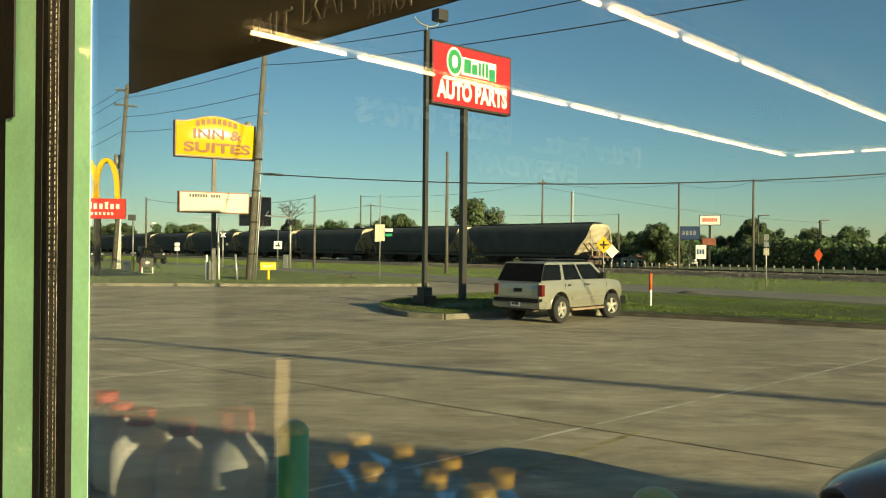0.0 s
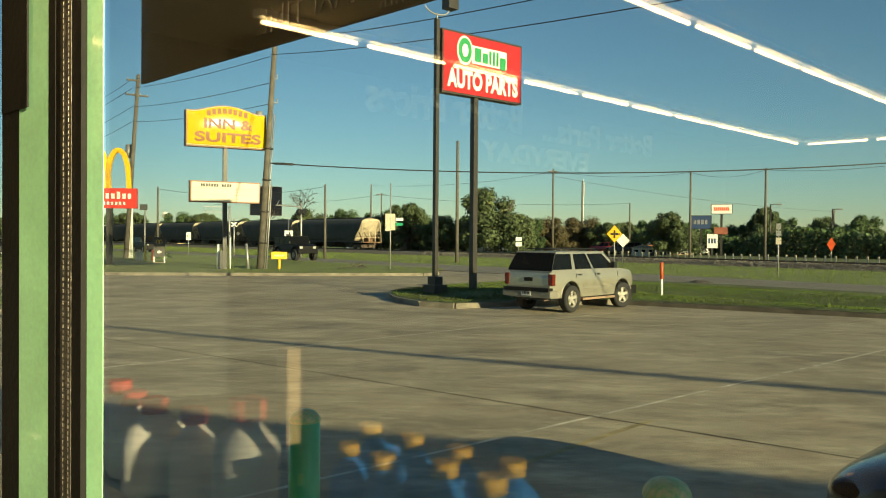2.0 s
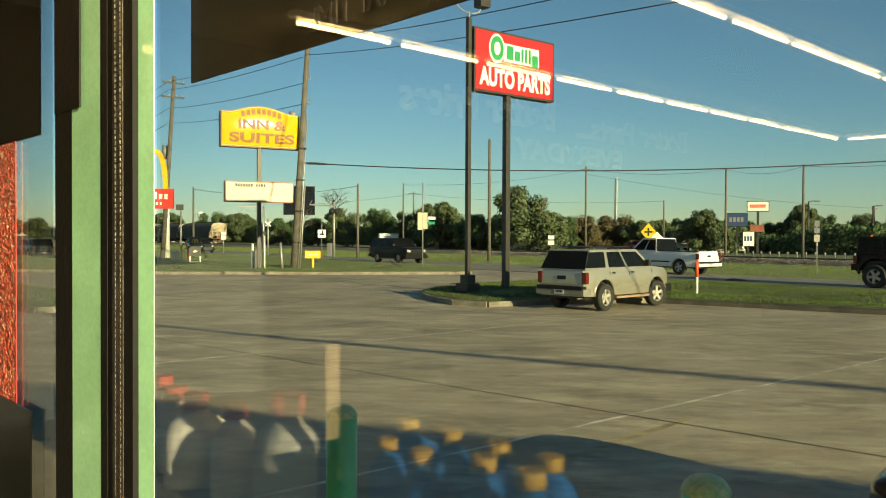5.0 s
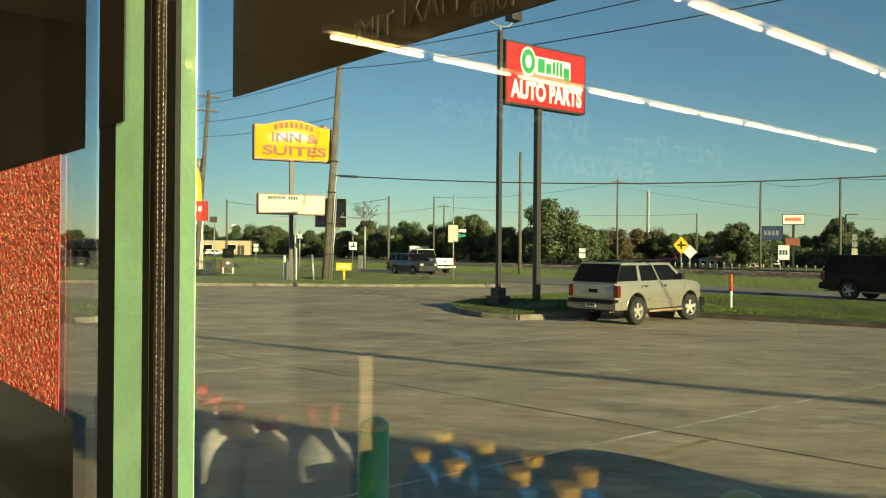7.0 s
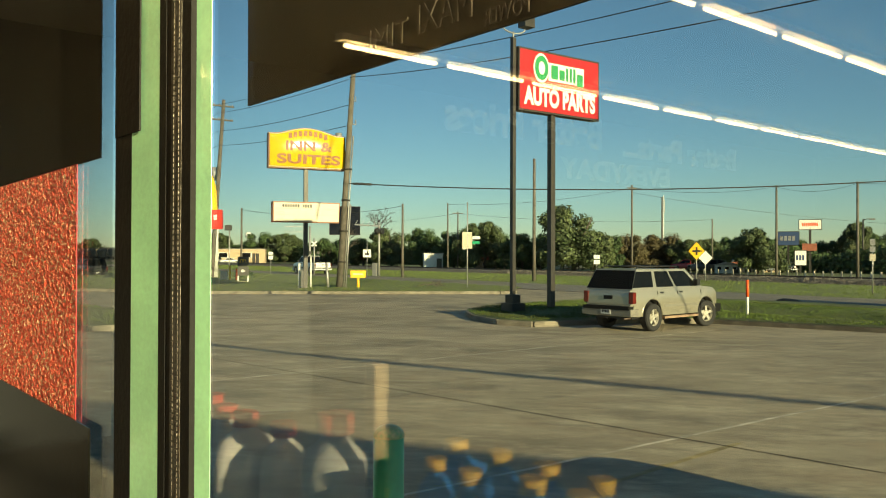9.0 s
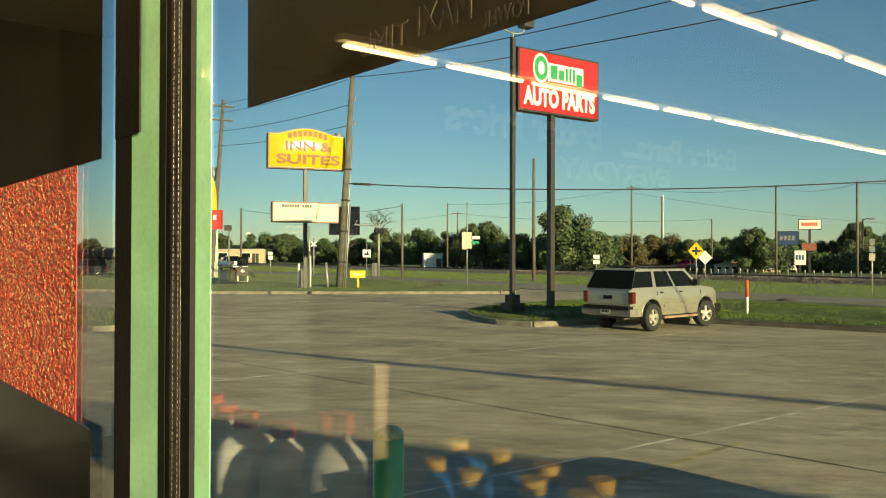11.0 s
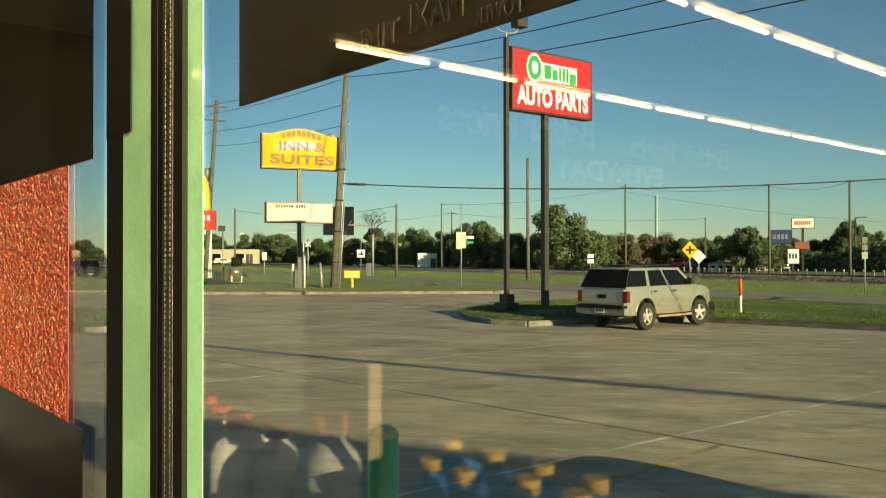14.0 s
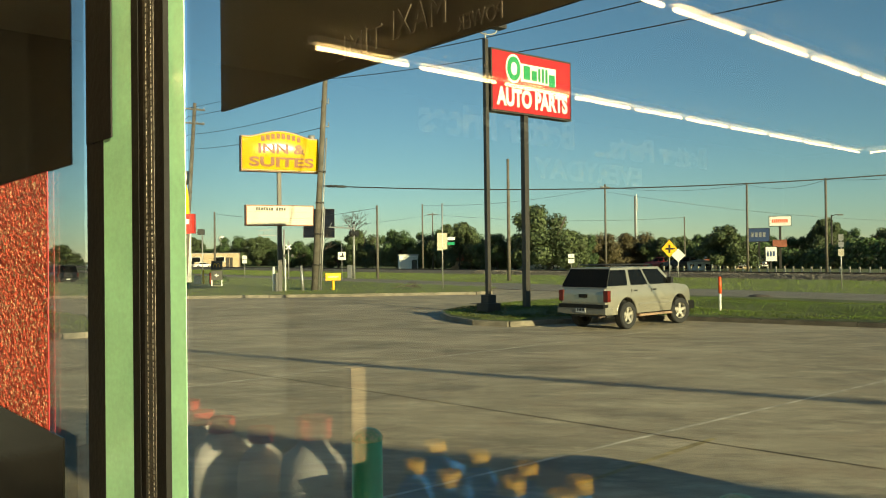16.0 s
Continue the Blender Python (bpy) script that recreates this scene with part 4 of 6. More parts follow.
def cabin(pts_low, pts_top, W0, W1):
    """A tapered upper body between (x0, x1, z) at the belt and (x0, x1, z) at the roof."""
    (a0, a1, z0), (b0, b1, z1) = pts_low, pts_top
    bm = B()
    lo = [bm.verts.new(c) for c in ((a0, -W0 / 2, z0), (a1, -W0 / 2, z0), (a1, W0 / 2, z0), (a0, W0 / 2, z0))]
    hi = [bm.verts.new(c) for c in ((b0, -W1 / 2, z1), (b1, -W1 / 2, z1), (b1, W1 / 2, z1), (b0, W1 / 2, z1))]
    bm.faces.new(lo[::-1])
    bm.faces.new(hi)
    for i in range(4):
        bm.faces.new((lo[i], lo[(i + 1) % 4], hi[(i + 1) % 4], hi[i]))
    return bevelled(bm, 0.09, 4)


def panel(quad, out, t=0.012):
    """A thin slab on four corner points, pushed along out."""
    q = [Vector(p) for p in quad]
    o = Vector(out).normalized()
    bm = B()
    lo = [bm.verts.new(p - o * t) for p in q]
    hi = [bm.verts.new(p + o * t) for p in q]
    bm.faces.new(lo[::-1])
    bm.faces.new(hi)
    for i in range(4):
        bm.faces.new((lo[i], lo[(i + 1) % 4], hi[(i + 1) % 4], hi[i]))
    bmesh.ops.recalc_face_normals(bm, faces=bm.faces)
    return bm


def vehicle(name, m, label, cat, body_mat, L, W, H, wb, r, belt, kind="suv", hood=1.0, two_tone=None, tyre_w=0.23, ride=0.0, rim=RIM, wid_rim=0.0, rack=False, lower=None):
    """x forward, centred between the axles. kind: suv, pickup, sedan, jeep."""
    t = thing(name, m, label, cat, "vehicles")
    f_over = (L - wb) * (0.44 if kind != "jeep" else 0.42)
    x1, x0 = wb / 2 + f_over, -wb / 2 - (L - wb - f_over)
    sill = 0.32 + ride
    hz = belt - 0.03 if kind != "pickup" else belt - 0.05
    cowl = x1 - hood
    nose = [(x1 - 0.02, sill + 0.12), (x1, sill + 0.3), (x1 - 0.02, hz - 0.2), (x1 - 0.09, hz - 0.1), (x1 - 0.28, hz - 0.02), (cowl, hz + 0.05)]
    tail = [(x0 + 0.06, belt), (x0 + 0.01, belt - 0.2), (x0, sill + 0.3), (x0 + 0.03, sill + 0.1)]
    bd = part("body", lower_body(x0, x1, belt, sill, (-wb / 2, wb / 2), r + 0.07 + wid_rim, nose, tail, W), body_mat, t, smooth=True)
    bd.data.set_sharp_from_angle(angle=0.6)
    for s in (-1, 1):
        for ax in (-wb / 2, wb / 2):
            q = r + 0.075 + wid_rim
            zc = 0.02 + q * 0.82
            pts = [Vector((ax + q * math.cos(math.pi * i / 12), s * (W / 2 - 0.035), zc + q * math.sin(math.pi * i / 12))) for i in range(13)]
            part("arch_lip", bm_path(B(), pts, 0.035, 8), body_mat, t, smooth=True)
    part("underbody", box(x0 + 0.25, x1 - 0.25, -W / 2 + 0.22, W / 2 - 0.22, sill - 0.08, sill + 0.4), BLACK, t)
    if kind == "pickup":
        c0, c1, r0, r1 = -wb * 0.1, cowl + 0.1, -wb * 0.07, cowl - 0.75
        part("bed_cover", box(x0 + 0.06, c0, -W / 2 + 0.1, W / 2 - 0.1, belt - 0.02, belt + 0.004), GASKET, t)
    elif kind == "sedan":
        c0, c1, r0, r1 = x0 + 0.75, cowl + 0.15, x0 + 1.35, cowl - 0.65
    elif kind == "jeep":
        c0, c1, r0, r1 = x0 + 0.12, cowl + 0.02, x0 + 0.15, cowl - 0.18
    else:
        c0, c1, r0, r1 = x0 + 0.03, cowl + 0.12, x0 + 0.33, cowl - 0.62
    Wt = W * (0.82 if kind != "jeep" else 0.9)
    Wb = W * 0.935
    part("cabin", cabin((c0, c1, belt - 0.04), (r0, r1, H), Wb, Wt), two_tone or body_mat, t)

    def side_pt(k, h, s):
        """k from rear to front, h from belt to roof."""
        xa, xb = c0 + (r0 - c0) * h, c1 + (r1 - c1) * h
        return Vector((xa + (xb - xa) * k, s * (Wb + (Wt - Wb) * h) / 2, belt - 0.04 + (H - belt + 0.04) * h))
    cuts = {"suv": ((0.0, 0.285), (0.335, 0.585), (0.62, 0.955)), "pickup": ((0.05, 0.44), (0.48, 0.92)), "sedan": ((0.1, 0.46), (0.5, 0.9)), "jeep": ((0.03, 0.3), (0.34, 0.6), (0.64, 0.95))}[kind]
    for s in (-1, 1):
        out = Vector((0, s, 0.25))
        for k0, k1 in cuts:
            part("side_window", panel([side_pt(k0, 0.1, s), side_pt(k1, 0.1, s), side_pt(k1 - (0.0 if k1 < 0.9 else 0.02), 0.88, s), side_pt(k0, 0.88, s)], out, 0.008), GLASS_DARK, t)
        for ax in (-wb / 2, wb / 2):
            wheel(t, ax, s * (W / 2 - tyre_w / 2 + 0.01 + wid_rim), r, tyre_w, s, rim)
        for k in ([0.36, 0.64] if kind != "jeep" else [0.34, 0.62]):
            p = side_pt(k, 0, s)
            part("door_handle", bevelled(box(p.x + 0.02, p.x + 0.18, s * W * 0.48 - 0.015, s * W * 0.48 + 0.02, belt - 0.16, belt - 0.11), 0.008), BLACK, t)
        for k in (0.33, 0.615, 0.97):
            p = side_pt(k, 0, s)
            part("door_gap", box(p.x - 0.006, p.x + 0.006, s * W * 0.485 - 0.012, s * W * 0.485 + 0.01, sill + 0.1, belt - 0.1), GASKET, t)
        part("rub_strip", box(-wb / 2 + r + 0.16, wb / 2 - r - 0.16, s * W / 2 - 0.01, s * W / 2 + 0.015, sill + 0.22, sill + 0.29), lower or GASKET, t)
        p = side_pt(0.93, 0.15, s)
        part("mirror", bevelled(box(p.x - 0.06, p.x + 0.08, s * (abs(p.y) + 0.02) - 0.1, s * (abs(p.y) + 0.02) + 0.1, p.z - 0.02, p.z + 0.16), 0.03), BLACK, t)
        part("headlight", bevelled(box(x1 - 0.14, x1 + 0.004, s * W * 0.34 - 0.14, s * W * 0.34 + 0.14, hz - 0.34, hz - 0.16), 0.02), LAMP, t)
        part("tail_light", bevelled(box(x0 - 0.015, x0 + 0.12, s * (W / 2 - 0.065) - 0.07, s * (W / 2 - 0.065) + 0.07, belt - 0.4, belt - 0.1), 0.02), TAIL, t)

    def end_pt(y, h, rear):
        xa = (c0 + (r0 - c0) * h) if rear else (c1 + (r1 - c1) * h)
        return Vector((xa, y * (Wb + (Wt - Wb) * h) / 2, belt - 0.04 + (H - belt + 0.04) * h))
    for rear in (True, False):
        o = Vector((-1 if rear else 1, 0, 0.35))
        part("rear_window" if rear else "windscreen", panel([end_pt(-0.985, 0.04, rear), end_pt(0.985, 0.04, rear), end_pt(0.965, 0.93, rear), end_pt(-0.965, 0.93, rear)], o, 0.01), GLASS_DARK, t)
    part("rear_bumper", bevelled(box(x0 - 0.1, x0 + 0.25, -W / 2 + 0.01, W / 2 - 0.01, sill + 0.03, sill + 0.2), 0.06, 3), lower or body_mat, t)
    part("front_bumper", bevelled(box(x1 - 0.25, x1 + 0.08, -W / 2 + 0.01, W / 2 - 0.01, sill - 0.02, sill + 0.22), 0.05), GASKET if lower else body_mat, t)
    part("bumper_pad", bevelled(box(x0 - 0.115, x0 + 0.1, -W / 2 + 0.06, W / 2 - 0.06, sill + 0.18, sill + 0.28), 0.03), GASKET, t, "black rubber bumper pad")
    part("rear_badge", box(x0 - 0.012, x0 + 0.02, -0.14, 0.14, belt - 0.3, belt - 0.2), GASKET, t)
    part("exhaust", bm_tube(B(), (x0 - 0.02, -W * 0.32, sill - 0.06), (x0 + 0.5, -W * 0.32, sill - 0.04), 0.03, seg=10), RUST, t)
    for s in (-1, 1):
        part("side_step", bevelled(box(-wb / 2 + r + 0.12, wb / 2 - r - 0.12, s * (W / 2 - 0.05) - 0.09, s * (W / 2 - 0.05) + 0.04, sill - 0.09, sill - 0.03), 0.015), TAN_TRIM, t)
    part("grille", box(x1 - 0.05, x1 + 0.012, -W * 0.24, W * 0.24, hz - 0.36, hz - 0.14), GASKET, t)
    pl = part("plate", box(x0 - 0.112, x0 - 0.1, -0.16, 0.16, sill + 0.06, sill + 0.21), PLATE, t, "white number plate with dark bars")
    for k in range(5):
        part("plate_bar", box(x0 - 0.116, x0 - 0.111, -0.12 + k * 0.05, -0.09 + k * 0.05, sill + 0.1, sill + 0.17), GASKET, pl)
    if rack:
        for s in (-1, 1):
            part("roof_rail", bm_path(B(), [Vector((r0 + 0.15, s * Wt * 0.42, H)), Vector((r0 + 0.2, s * Wt * 0.42, H + 0.07)), Vector((r1 - 0.25, s * Wt * 0.42, H + 0.07)), Vector((r1 - 0.15, s * Wt * 0.42, H))], 0.018), BLACK, t)
        for x in (r0 + 0.3, r1 - 0.35):
            part("roof_bar", bm_tube(B(), (x, -Wt * 0.42, H + 0.07), (x, Wt * 0.42, H + 0.07), 0.018, seg=8), BLACK, t)
    return t


P_SILVER = paint("champagne_paint", (0.38, 0.355, 0.28), 0.28, 0.5)
P_BLACK = mat("black_paint", (0.004, 0.004, 0.005), 0.45, 0.0, var=0.1, bump=0, spec=0.2)
P_WHITE = paint("white_car_paint", (0.75, 0.74, 0.72), 0.3, 0.0)
P_GREY = paint("dark_grey_paint", (0.05, 0.052, 0.055), 0.3, 0.4)
P_NAVY = paint("dark_navy_paint", (0.012, 0.02, 0.032), 0.25, 0.3)
P_RED = paint("red_car_paint", (0.45, 0.03, 0.03), 0.3, 0.1)

parked = vehicle("parked_suv", pose(3.55, 23.5, 0, 0, 0, 47), "champagne silver suv parked nose to the kerb", "car", P_SILVER, 4.22, 1.62, 1.66, 2.62, 0.37, 1.16, rack=True, hood=1.0, wid_rim=0.03, ride=0.09, lower=BUMPER)
for wh in [c for c in parked.children if c.name.split(".")[0] == "wheel" and c.location.x > 0]:
    wh.rotation_euler.z = radians(-14)      # steered


def rounded_shell(cx, cz, a, b, c, p, q, cut=None):
    """A smooth car-like shell: x half-length a, y half-width b, z half-height c; p, q: squareness in plan and in section."""
    bm = B()
    bmesh.ops.create_uvsphere(bm, u_segments=56, v_segments=28, radius=1.0)

    def sg(v, e):
        return math.copysign(abs(v) ** e, v)
    for v in bm.verts:
        h = math.asin(max(-1, min(1, v.co.z)))
        t = math.atan2(v.co.y, v.co.x)
        r = sg(math.cos(h), q)
        z = cz + c * sg(math.sin(h), q)
        v.co = Vector((cx + a * r * sg(math.cos(t), p), b * r * sg(math.sin(t), p), z))
        if cut and v.co.x > cut:
            v.co.z -= 0.1 * (v.co.x - cut) ** 2 * (v.co.z > cz)
    return bm


def rounded_car(m):
    t = thing("parked_car", m, "dark navy rounded car parked in front of the store", "car", "vehicles")
    part("body", rounded_shell(0, 0.56, 2.25, 0.89, 0.36, 0.42, 0.5, 1.0), P_NAVY, t, smooth=True)
    part("cabin", rounded_shell(-0.9, 0.74, 1.2, 0.74, 0.2, 0.5, 0.62), GLASS_DARK, t, "tinted glass cabin", smooth=True)
    part("roof", rounded_shell(-0.95, 0.9, 0.75, 0.58, 0.06, 0.5, 0.7), P_NAVY, t, smooth=True)
    part("front_bumper", rounded_shell(0.1, 0.36, 2.2, 0.88, 0.15, 0.42, 0.5), BLACK, t, smooth=True)
    for sd in (-1, 1):
        part("headlight", rounded_shell(1.98, 0.6, 0.16, 0.15, 0.06, 0.7, 0.8), GLASS_DARK, t, smooth=True).location.y = sd * 0.6
        for ax in (-1.3, 1.32):
            wheel(t, ax, sd * 0.8, 0.32, 0.2, sd)
    part("grille", rounded_shell(2.14, 0.5, 0.08, 0.3, 0.08, 0.6, 0.6), GASKET, t, smooth=True)
    return t


rounded_car(pose(4.1, 3.46, 0.05, 0, 0, WALL_YAW))


FWD, BACK = ROAD_YAW, ROAD_YAW + 180


def lane(s, m, back=False):
    p = rd(s, m, 0.03)
    return pose(p.x, p.y, p.z, 0, 0, BACK if back else FWD)


jeep = vehicle("jeep", lane(90, 33.4, True), "black lifted four-door jeep on oversized tyres", "car", P_BLACK, 4.4, 1.85, 2.05, 2.95, 0.47, 1.38, "jeep", hood=1.25, tyre_w=0.34, ride=0.35, wid_rim=0.1)
pickup = vehicle("pickup_truck", lane(0, 36.4), "white crew cab pickup truck", "truck", P_WHITE, 5.8, 2.0, 1.95, 3.7, 0.41, 1.25, "pickup", hood=1.4, ride=0.12)
black_suv = vehicle("suv", lane(91, 33.4, True), "glossy black full-size suv driving on the road", "car", P_BLACK, 4.95, 1.95, 1.85, 2.85, 0.4, 1.2, "suv", hood=1.35, ride=0.08)
crossover = vehicle("crossover", lane(95, 33.4, True), "dark grey compact crossover", "car", P_GREY, 4.5, 1.85, 1.62, 2.67, 0.35, 1.06, "suv", hood=1.2)

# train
# side shade is put into this grey; the end sheets stay pale and rusty
CAR_SHADE_GREY = mat("hopper_grey_shaded", (0.055, 0.06, 0.06), 0.8, var=0.2, scale=0.8, bscale=8)
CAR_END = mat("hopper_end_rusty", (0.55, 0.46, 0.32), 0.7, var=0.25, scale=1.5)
CAR_RUST = mat("hopper_rust", (0.2, 0.11, 0.06), 0.85, var=0.4, scale=2.0)


def hopper():
    t = thing("hopper_wagon", Matrix(), "grey covered hopper wagon of a freight train", "train wagon", "train wagons")
    L = 18.2
    # x runs along the track; rear end at x = 0
    bm = B()
    prof = [(-1.1, 1.1, 2.9), (-1.5, 1.5, 2.3), (-1.6, 2.0, 1.9), (-1.63, 2.8, 1.0), (-1.6, 3.5, 0.62), (-1.4, 3.95, 0.6), (-0.9, 4.2, 0.6), (0, 4.3, 0.6)]
    prof = prof + [(-y, z, e) for y, z, e in prof[-2::-1]]
    rings = [[bm.verts.new((x0 + s * e, y, z)) for y, z, e in prof] for x0, s in ((0, 1), (L, -1))]
    for k in range(len(prof)):
        j = (k + 1) % len(prof)
        bm.faces.new((rings[0][k], rings[0][j], rings[1][j], rings[1][k])).smooth = True
    bmesh.ops.recalc_face_normals(bm, faces=bm.faces)
    part("body", bm, CAR_SHADE_GREY, t)
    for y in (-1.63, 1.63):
        part("side_sill", box(0.4, L - 0.4, y - 0.05, y + 0.05, 1.02, 1.24), CAR_SHADE_GREY, t)
        for k in range(4):
            x = 3.2 + k * (L - 6.4) / 3
            part("side_seam", box(x - 0.02, x + 0.02, y - 0.012, y + 0.012, 1.3, 3.3), CAR_SHADE_GREY, t)
    for s, x0 in ((1, 0.0), (-1, L)):
        bm = B()
        low = [bm.verts.new((x0 + s * e, y, z)) for y, z, e in prof]
        bm.faces.new(low)
        bmesh.ops.solidify(bm, geom=bm.faces[:], thickness=0.03)
        bmesh.ops.recalc_face_normals(bm, faces=bm.faces)
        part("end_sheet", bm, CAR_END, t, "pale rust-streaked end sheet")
        part("end_platform", box(min(x0 + s * 0.2, x0 + s * 2.4), max(x0 + s * 0.2, x0 + s * 2.4), -1.5, 1.5, 1.0, 1.14), CAR_RUST, t)
        for y in (-1.45, -0.5, 0.5, 1.45):
            part("end_post", bm_tube(B(), (x0 + s * 0.3, y, 1.1), (x0 + s * (0.3 if abs(y) < 1 else 0.5), y, 2.6 if abs(y) < 1 else 3.6), 0.05, seg=6), CAR_END, t)
            part("end_brace", bm_tube(B(), (x0 + s * 0.35, y, 1.15), (x0 + s * 1.5, y * 0.9, 2.4), 0.06, seg=6), CAR_RUST, t)
        for z in (1.7, 2.2, 2.6):
            part("end_rail", bm_tube(B(), (x0 + s * 0.3, -1.45, z), (x0 + s * 0.3, 1.45, z), 0.035, seg=6), CAR_END, t)
        part("brake_box", bevelled(box(x0 + s * 1.1 - 0.4, x0 + s * 1.1 + 0.4, -0.7, 0.5, 1.16, 1.7), 0.04), CAR_RUST, t)
        part("coupler", box(min(x0, x0 - s * 0.35), max(x0, x0 - s * 0.35), -0.12, 0.12, 0.75, 1.0), RUST, t)
    for k in range(3):
        x = 4.2 + k * 4.9
        part("hopper_chute", bm_prism(B(), [(x - 1.6, 1.2), (x + 1.6, 1.2), (x + 0.4, 0.35), (x - 0.4, 0.35)], -1.2, 1.2), GASKET, t)
    part("roof_walk", box(0.8, L - 0.8, -0.4, 0.4, 4.32, 4.4), CAR_SHADE_GREY, t)
    for x in (2.4, L - 2.4):
        bg_ = part("bogie", box(x - 1.2, x + 1.2, -1.1, 1.1, 0.35, 0.75), RUST, t)
        for k in (-0.85, 0.85):
            for y in (-0.75, 0.75):
                part("wheel", bm_tube(B(), (x + k, y - 0.06, 0.43), (x + k, y + 0.06, 0.43), 0.43, seg=18), RUST, bg_)
    return t


wagons = [hopper()]
for i in range(7):
    wagons.append(copy_thing(wagons[0], Matrix()))


# ---- roadside signs ----
def post_sign(name, x, y, yaw, label, parts, pole_r=0.035, pole_top=2.0, cat="sign", pole_mat=GALV, base=-0.05):
    """parts: (name, bmesh, material, label) standing in the xz plane, facing -y."""
    t = thing(name, pose(x, y, 0, 0, 0, yaw), label, cat)
    part("post", bm_tube(B(), (0, 0.03, base), (0, 0.03, pole_top), pole_r, seg=8), pole_mat, t)
    for nm, bm, mm, lb in parts:
        part(nm, bm, mm, t, lb)
    return t


def plate_box(x0, x1, z0, z1, y0=-0.02, y1=0.0):
    return box(x0, x1, y0, y1, z0, z1)


def diamond(cz, h, y0=-0.02, y1=0.0):
    return bm_prism(B(), [(0, cz - h), (h, cz), (0, cz + h), (-h, cz)], y0, y1)


SIGN_YELLOW = mat("sign_yellow", (0.9, 0.5, 0.02), 0.4, var=0.04)
SIGN_GREEN = mat("sign_green", (0.02, 0.3, 0.14), 0.4, var=0.04)
ARCH_RED = mat("restaurant_red", (0.62, 0.04, 0.03), 0.45, var=0.06)
BILL_DARK = mat("billboard_dark", (0.01, 0.013, 0.022), 0.9, var=0.3, scale=0.6, spec=0.05)
BLUE_SIGN = mat("blue_sign_face", (0.04, 0.07, 0.16), 0.5, var=0.1)
TAN_WALL = mat("tan_stucco", (0.55, 0.42, 0.26), 0.85, var=0.1, scale=1)
BRICK_ROOF = mat("rust_roof", (0.3, 0.1, 0.06), 0.85, var=0.2, scale=2)
DARK_GREY_SIGN = mat("dark_grey_sign", (0.07, 0.065, 0.055), 0.5, var=0.1)

post_sign("warning_sign", 12.3, 61.6, -8, "yellow diamond crossroads warning sign on a post",
          [("plate", moved(diamond(2.43, 0.66), Matrix.Diagonal((0.86, 1, 1, 1))), SIGN_YELLOW, "yellow diamond plate"), ("symbol", plate_box(-0.07, 0.07, 2.12, 2.74, -0.03, -0.02), BLACK, ""),
           ("symbol", plate_box(-0.3, 0.3, 2.36, 2.5, -0.032, -0.021), BLACK, ""), ("symbol", plate_box(0.33, 0.42, 2.38, 2.48, -0.032, -0.021), BLACK, "")], pole_top=2.4)
post_sign("warning_sign", 14.7, 69.9, -8, "pale back of a diamond road sign", [("plate", moved(diamond(1.92, 0.6), Matrix.Diagonal((0.95, 1, 1, 1))), WHITE, "bare metal back")], pole_top=1.9)
post_sign("object_marker", 6.86, 26.5, 0, "white marker post with an orange-red top", [("sleeve", bm_tube(B(), (0, 0.03, 0.72), (0, 0.03, 1.26), 0.052, seg=12), ORANGE, "orange-red sleeve")], 0.045, 1.2, "marker post", WHITE)
post_sign("street_sign", -3.72, 47.4, 4, "pale street sign panels with a green blade on a post",
          [("panel", plate_box(-0.3, -0.02, 2.4, 3.42), CREAM, ""), ("panel", plate_box(0.03, 0.28, 2.45, 3.42, 0.04, 0.06), CREAM, ""), ("blade", plate_box(0.3, 0.75, 3.0, 3.18), WHITE, ""), ("blade", plate_box(0.3, 0.72, 2.72, 2.88), SIGN_GREEN, "green street blade")], pole_top=5.2)
post_sign("road_sign", 18.9, 47.0, -20, "back of small road signs on a steel post",
          [("plate", plate_box(-0.13, 0.13, 2.68, 3.02), GALV, ""), ("plate", plate_box(-0.14, 0.14, 2.3, 2.6), GALV, ""), ("plate", plate_box(-0.15, 0.15, 1.8, 2.2), CREAM, "")], pole_top=2.9)
post_sign("construction_sign", 39.7, 85.0, -25, "orange-red diamond construction sign on a stand", [("plate", moved(diamond(1.68, 0.75), Matrix.Diagonal((0.55, 1, 1, 1))), ORANGE, "orange-red diamond plate")], pole_top=1.7, base=-0.1)
post_sign("route_marker", 7.8, 96.3, 0, "pair of white route marker plates on a post", [("plate", plate_box(-0.36, -0.02, 1.75, 2.2), WHITE, ""), ("plate", plate_box(0.02, 0.36, 1.75, 2.2), WHITE, ""), ("plate", plate_box(-0.36, -0.02, 1.1, 1.6), WHITE, ""), ("plate", plate_box(0.02, 0.36, 1.1, 1.6), WHITE, "")], pole_top=2.2)
post_sign("route_marker", -28.1, 85.0, 10, "small white route marker plate on a post", [("plate", plate_box(-0.25, 0.25, 2.05, 2.42), WHITE, ""), ("plate", plate_box(-0.25, 0.25, 1.58, 1.98), WHITE, "")], pole_top=2.3)
post_sign("route_marker", -15.4, 75.0, 10, "white square road sign leaning on a thin post", [("plate", plate_box(-0.37, 0.37, 1.87, 2.6), WHITE, ""), ("symbol", plate_box(-0.22, 0.22, 2.1, 2.25, -0.03, -0.02), BLACK, ""), ("symbol", plate_box(0.0, 0.12, 2.1, 2.5, -0.03, -0.02), BLACK, "")], pole_top=3.7)
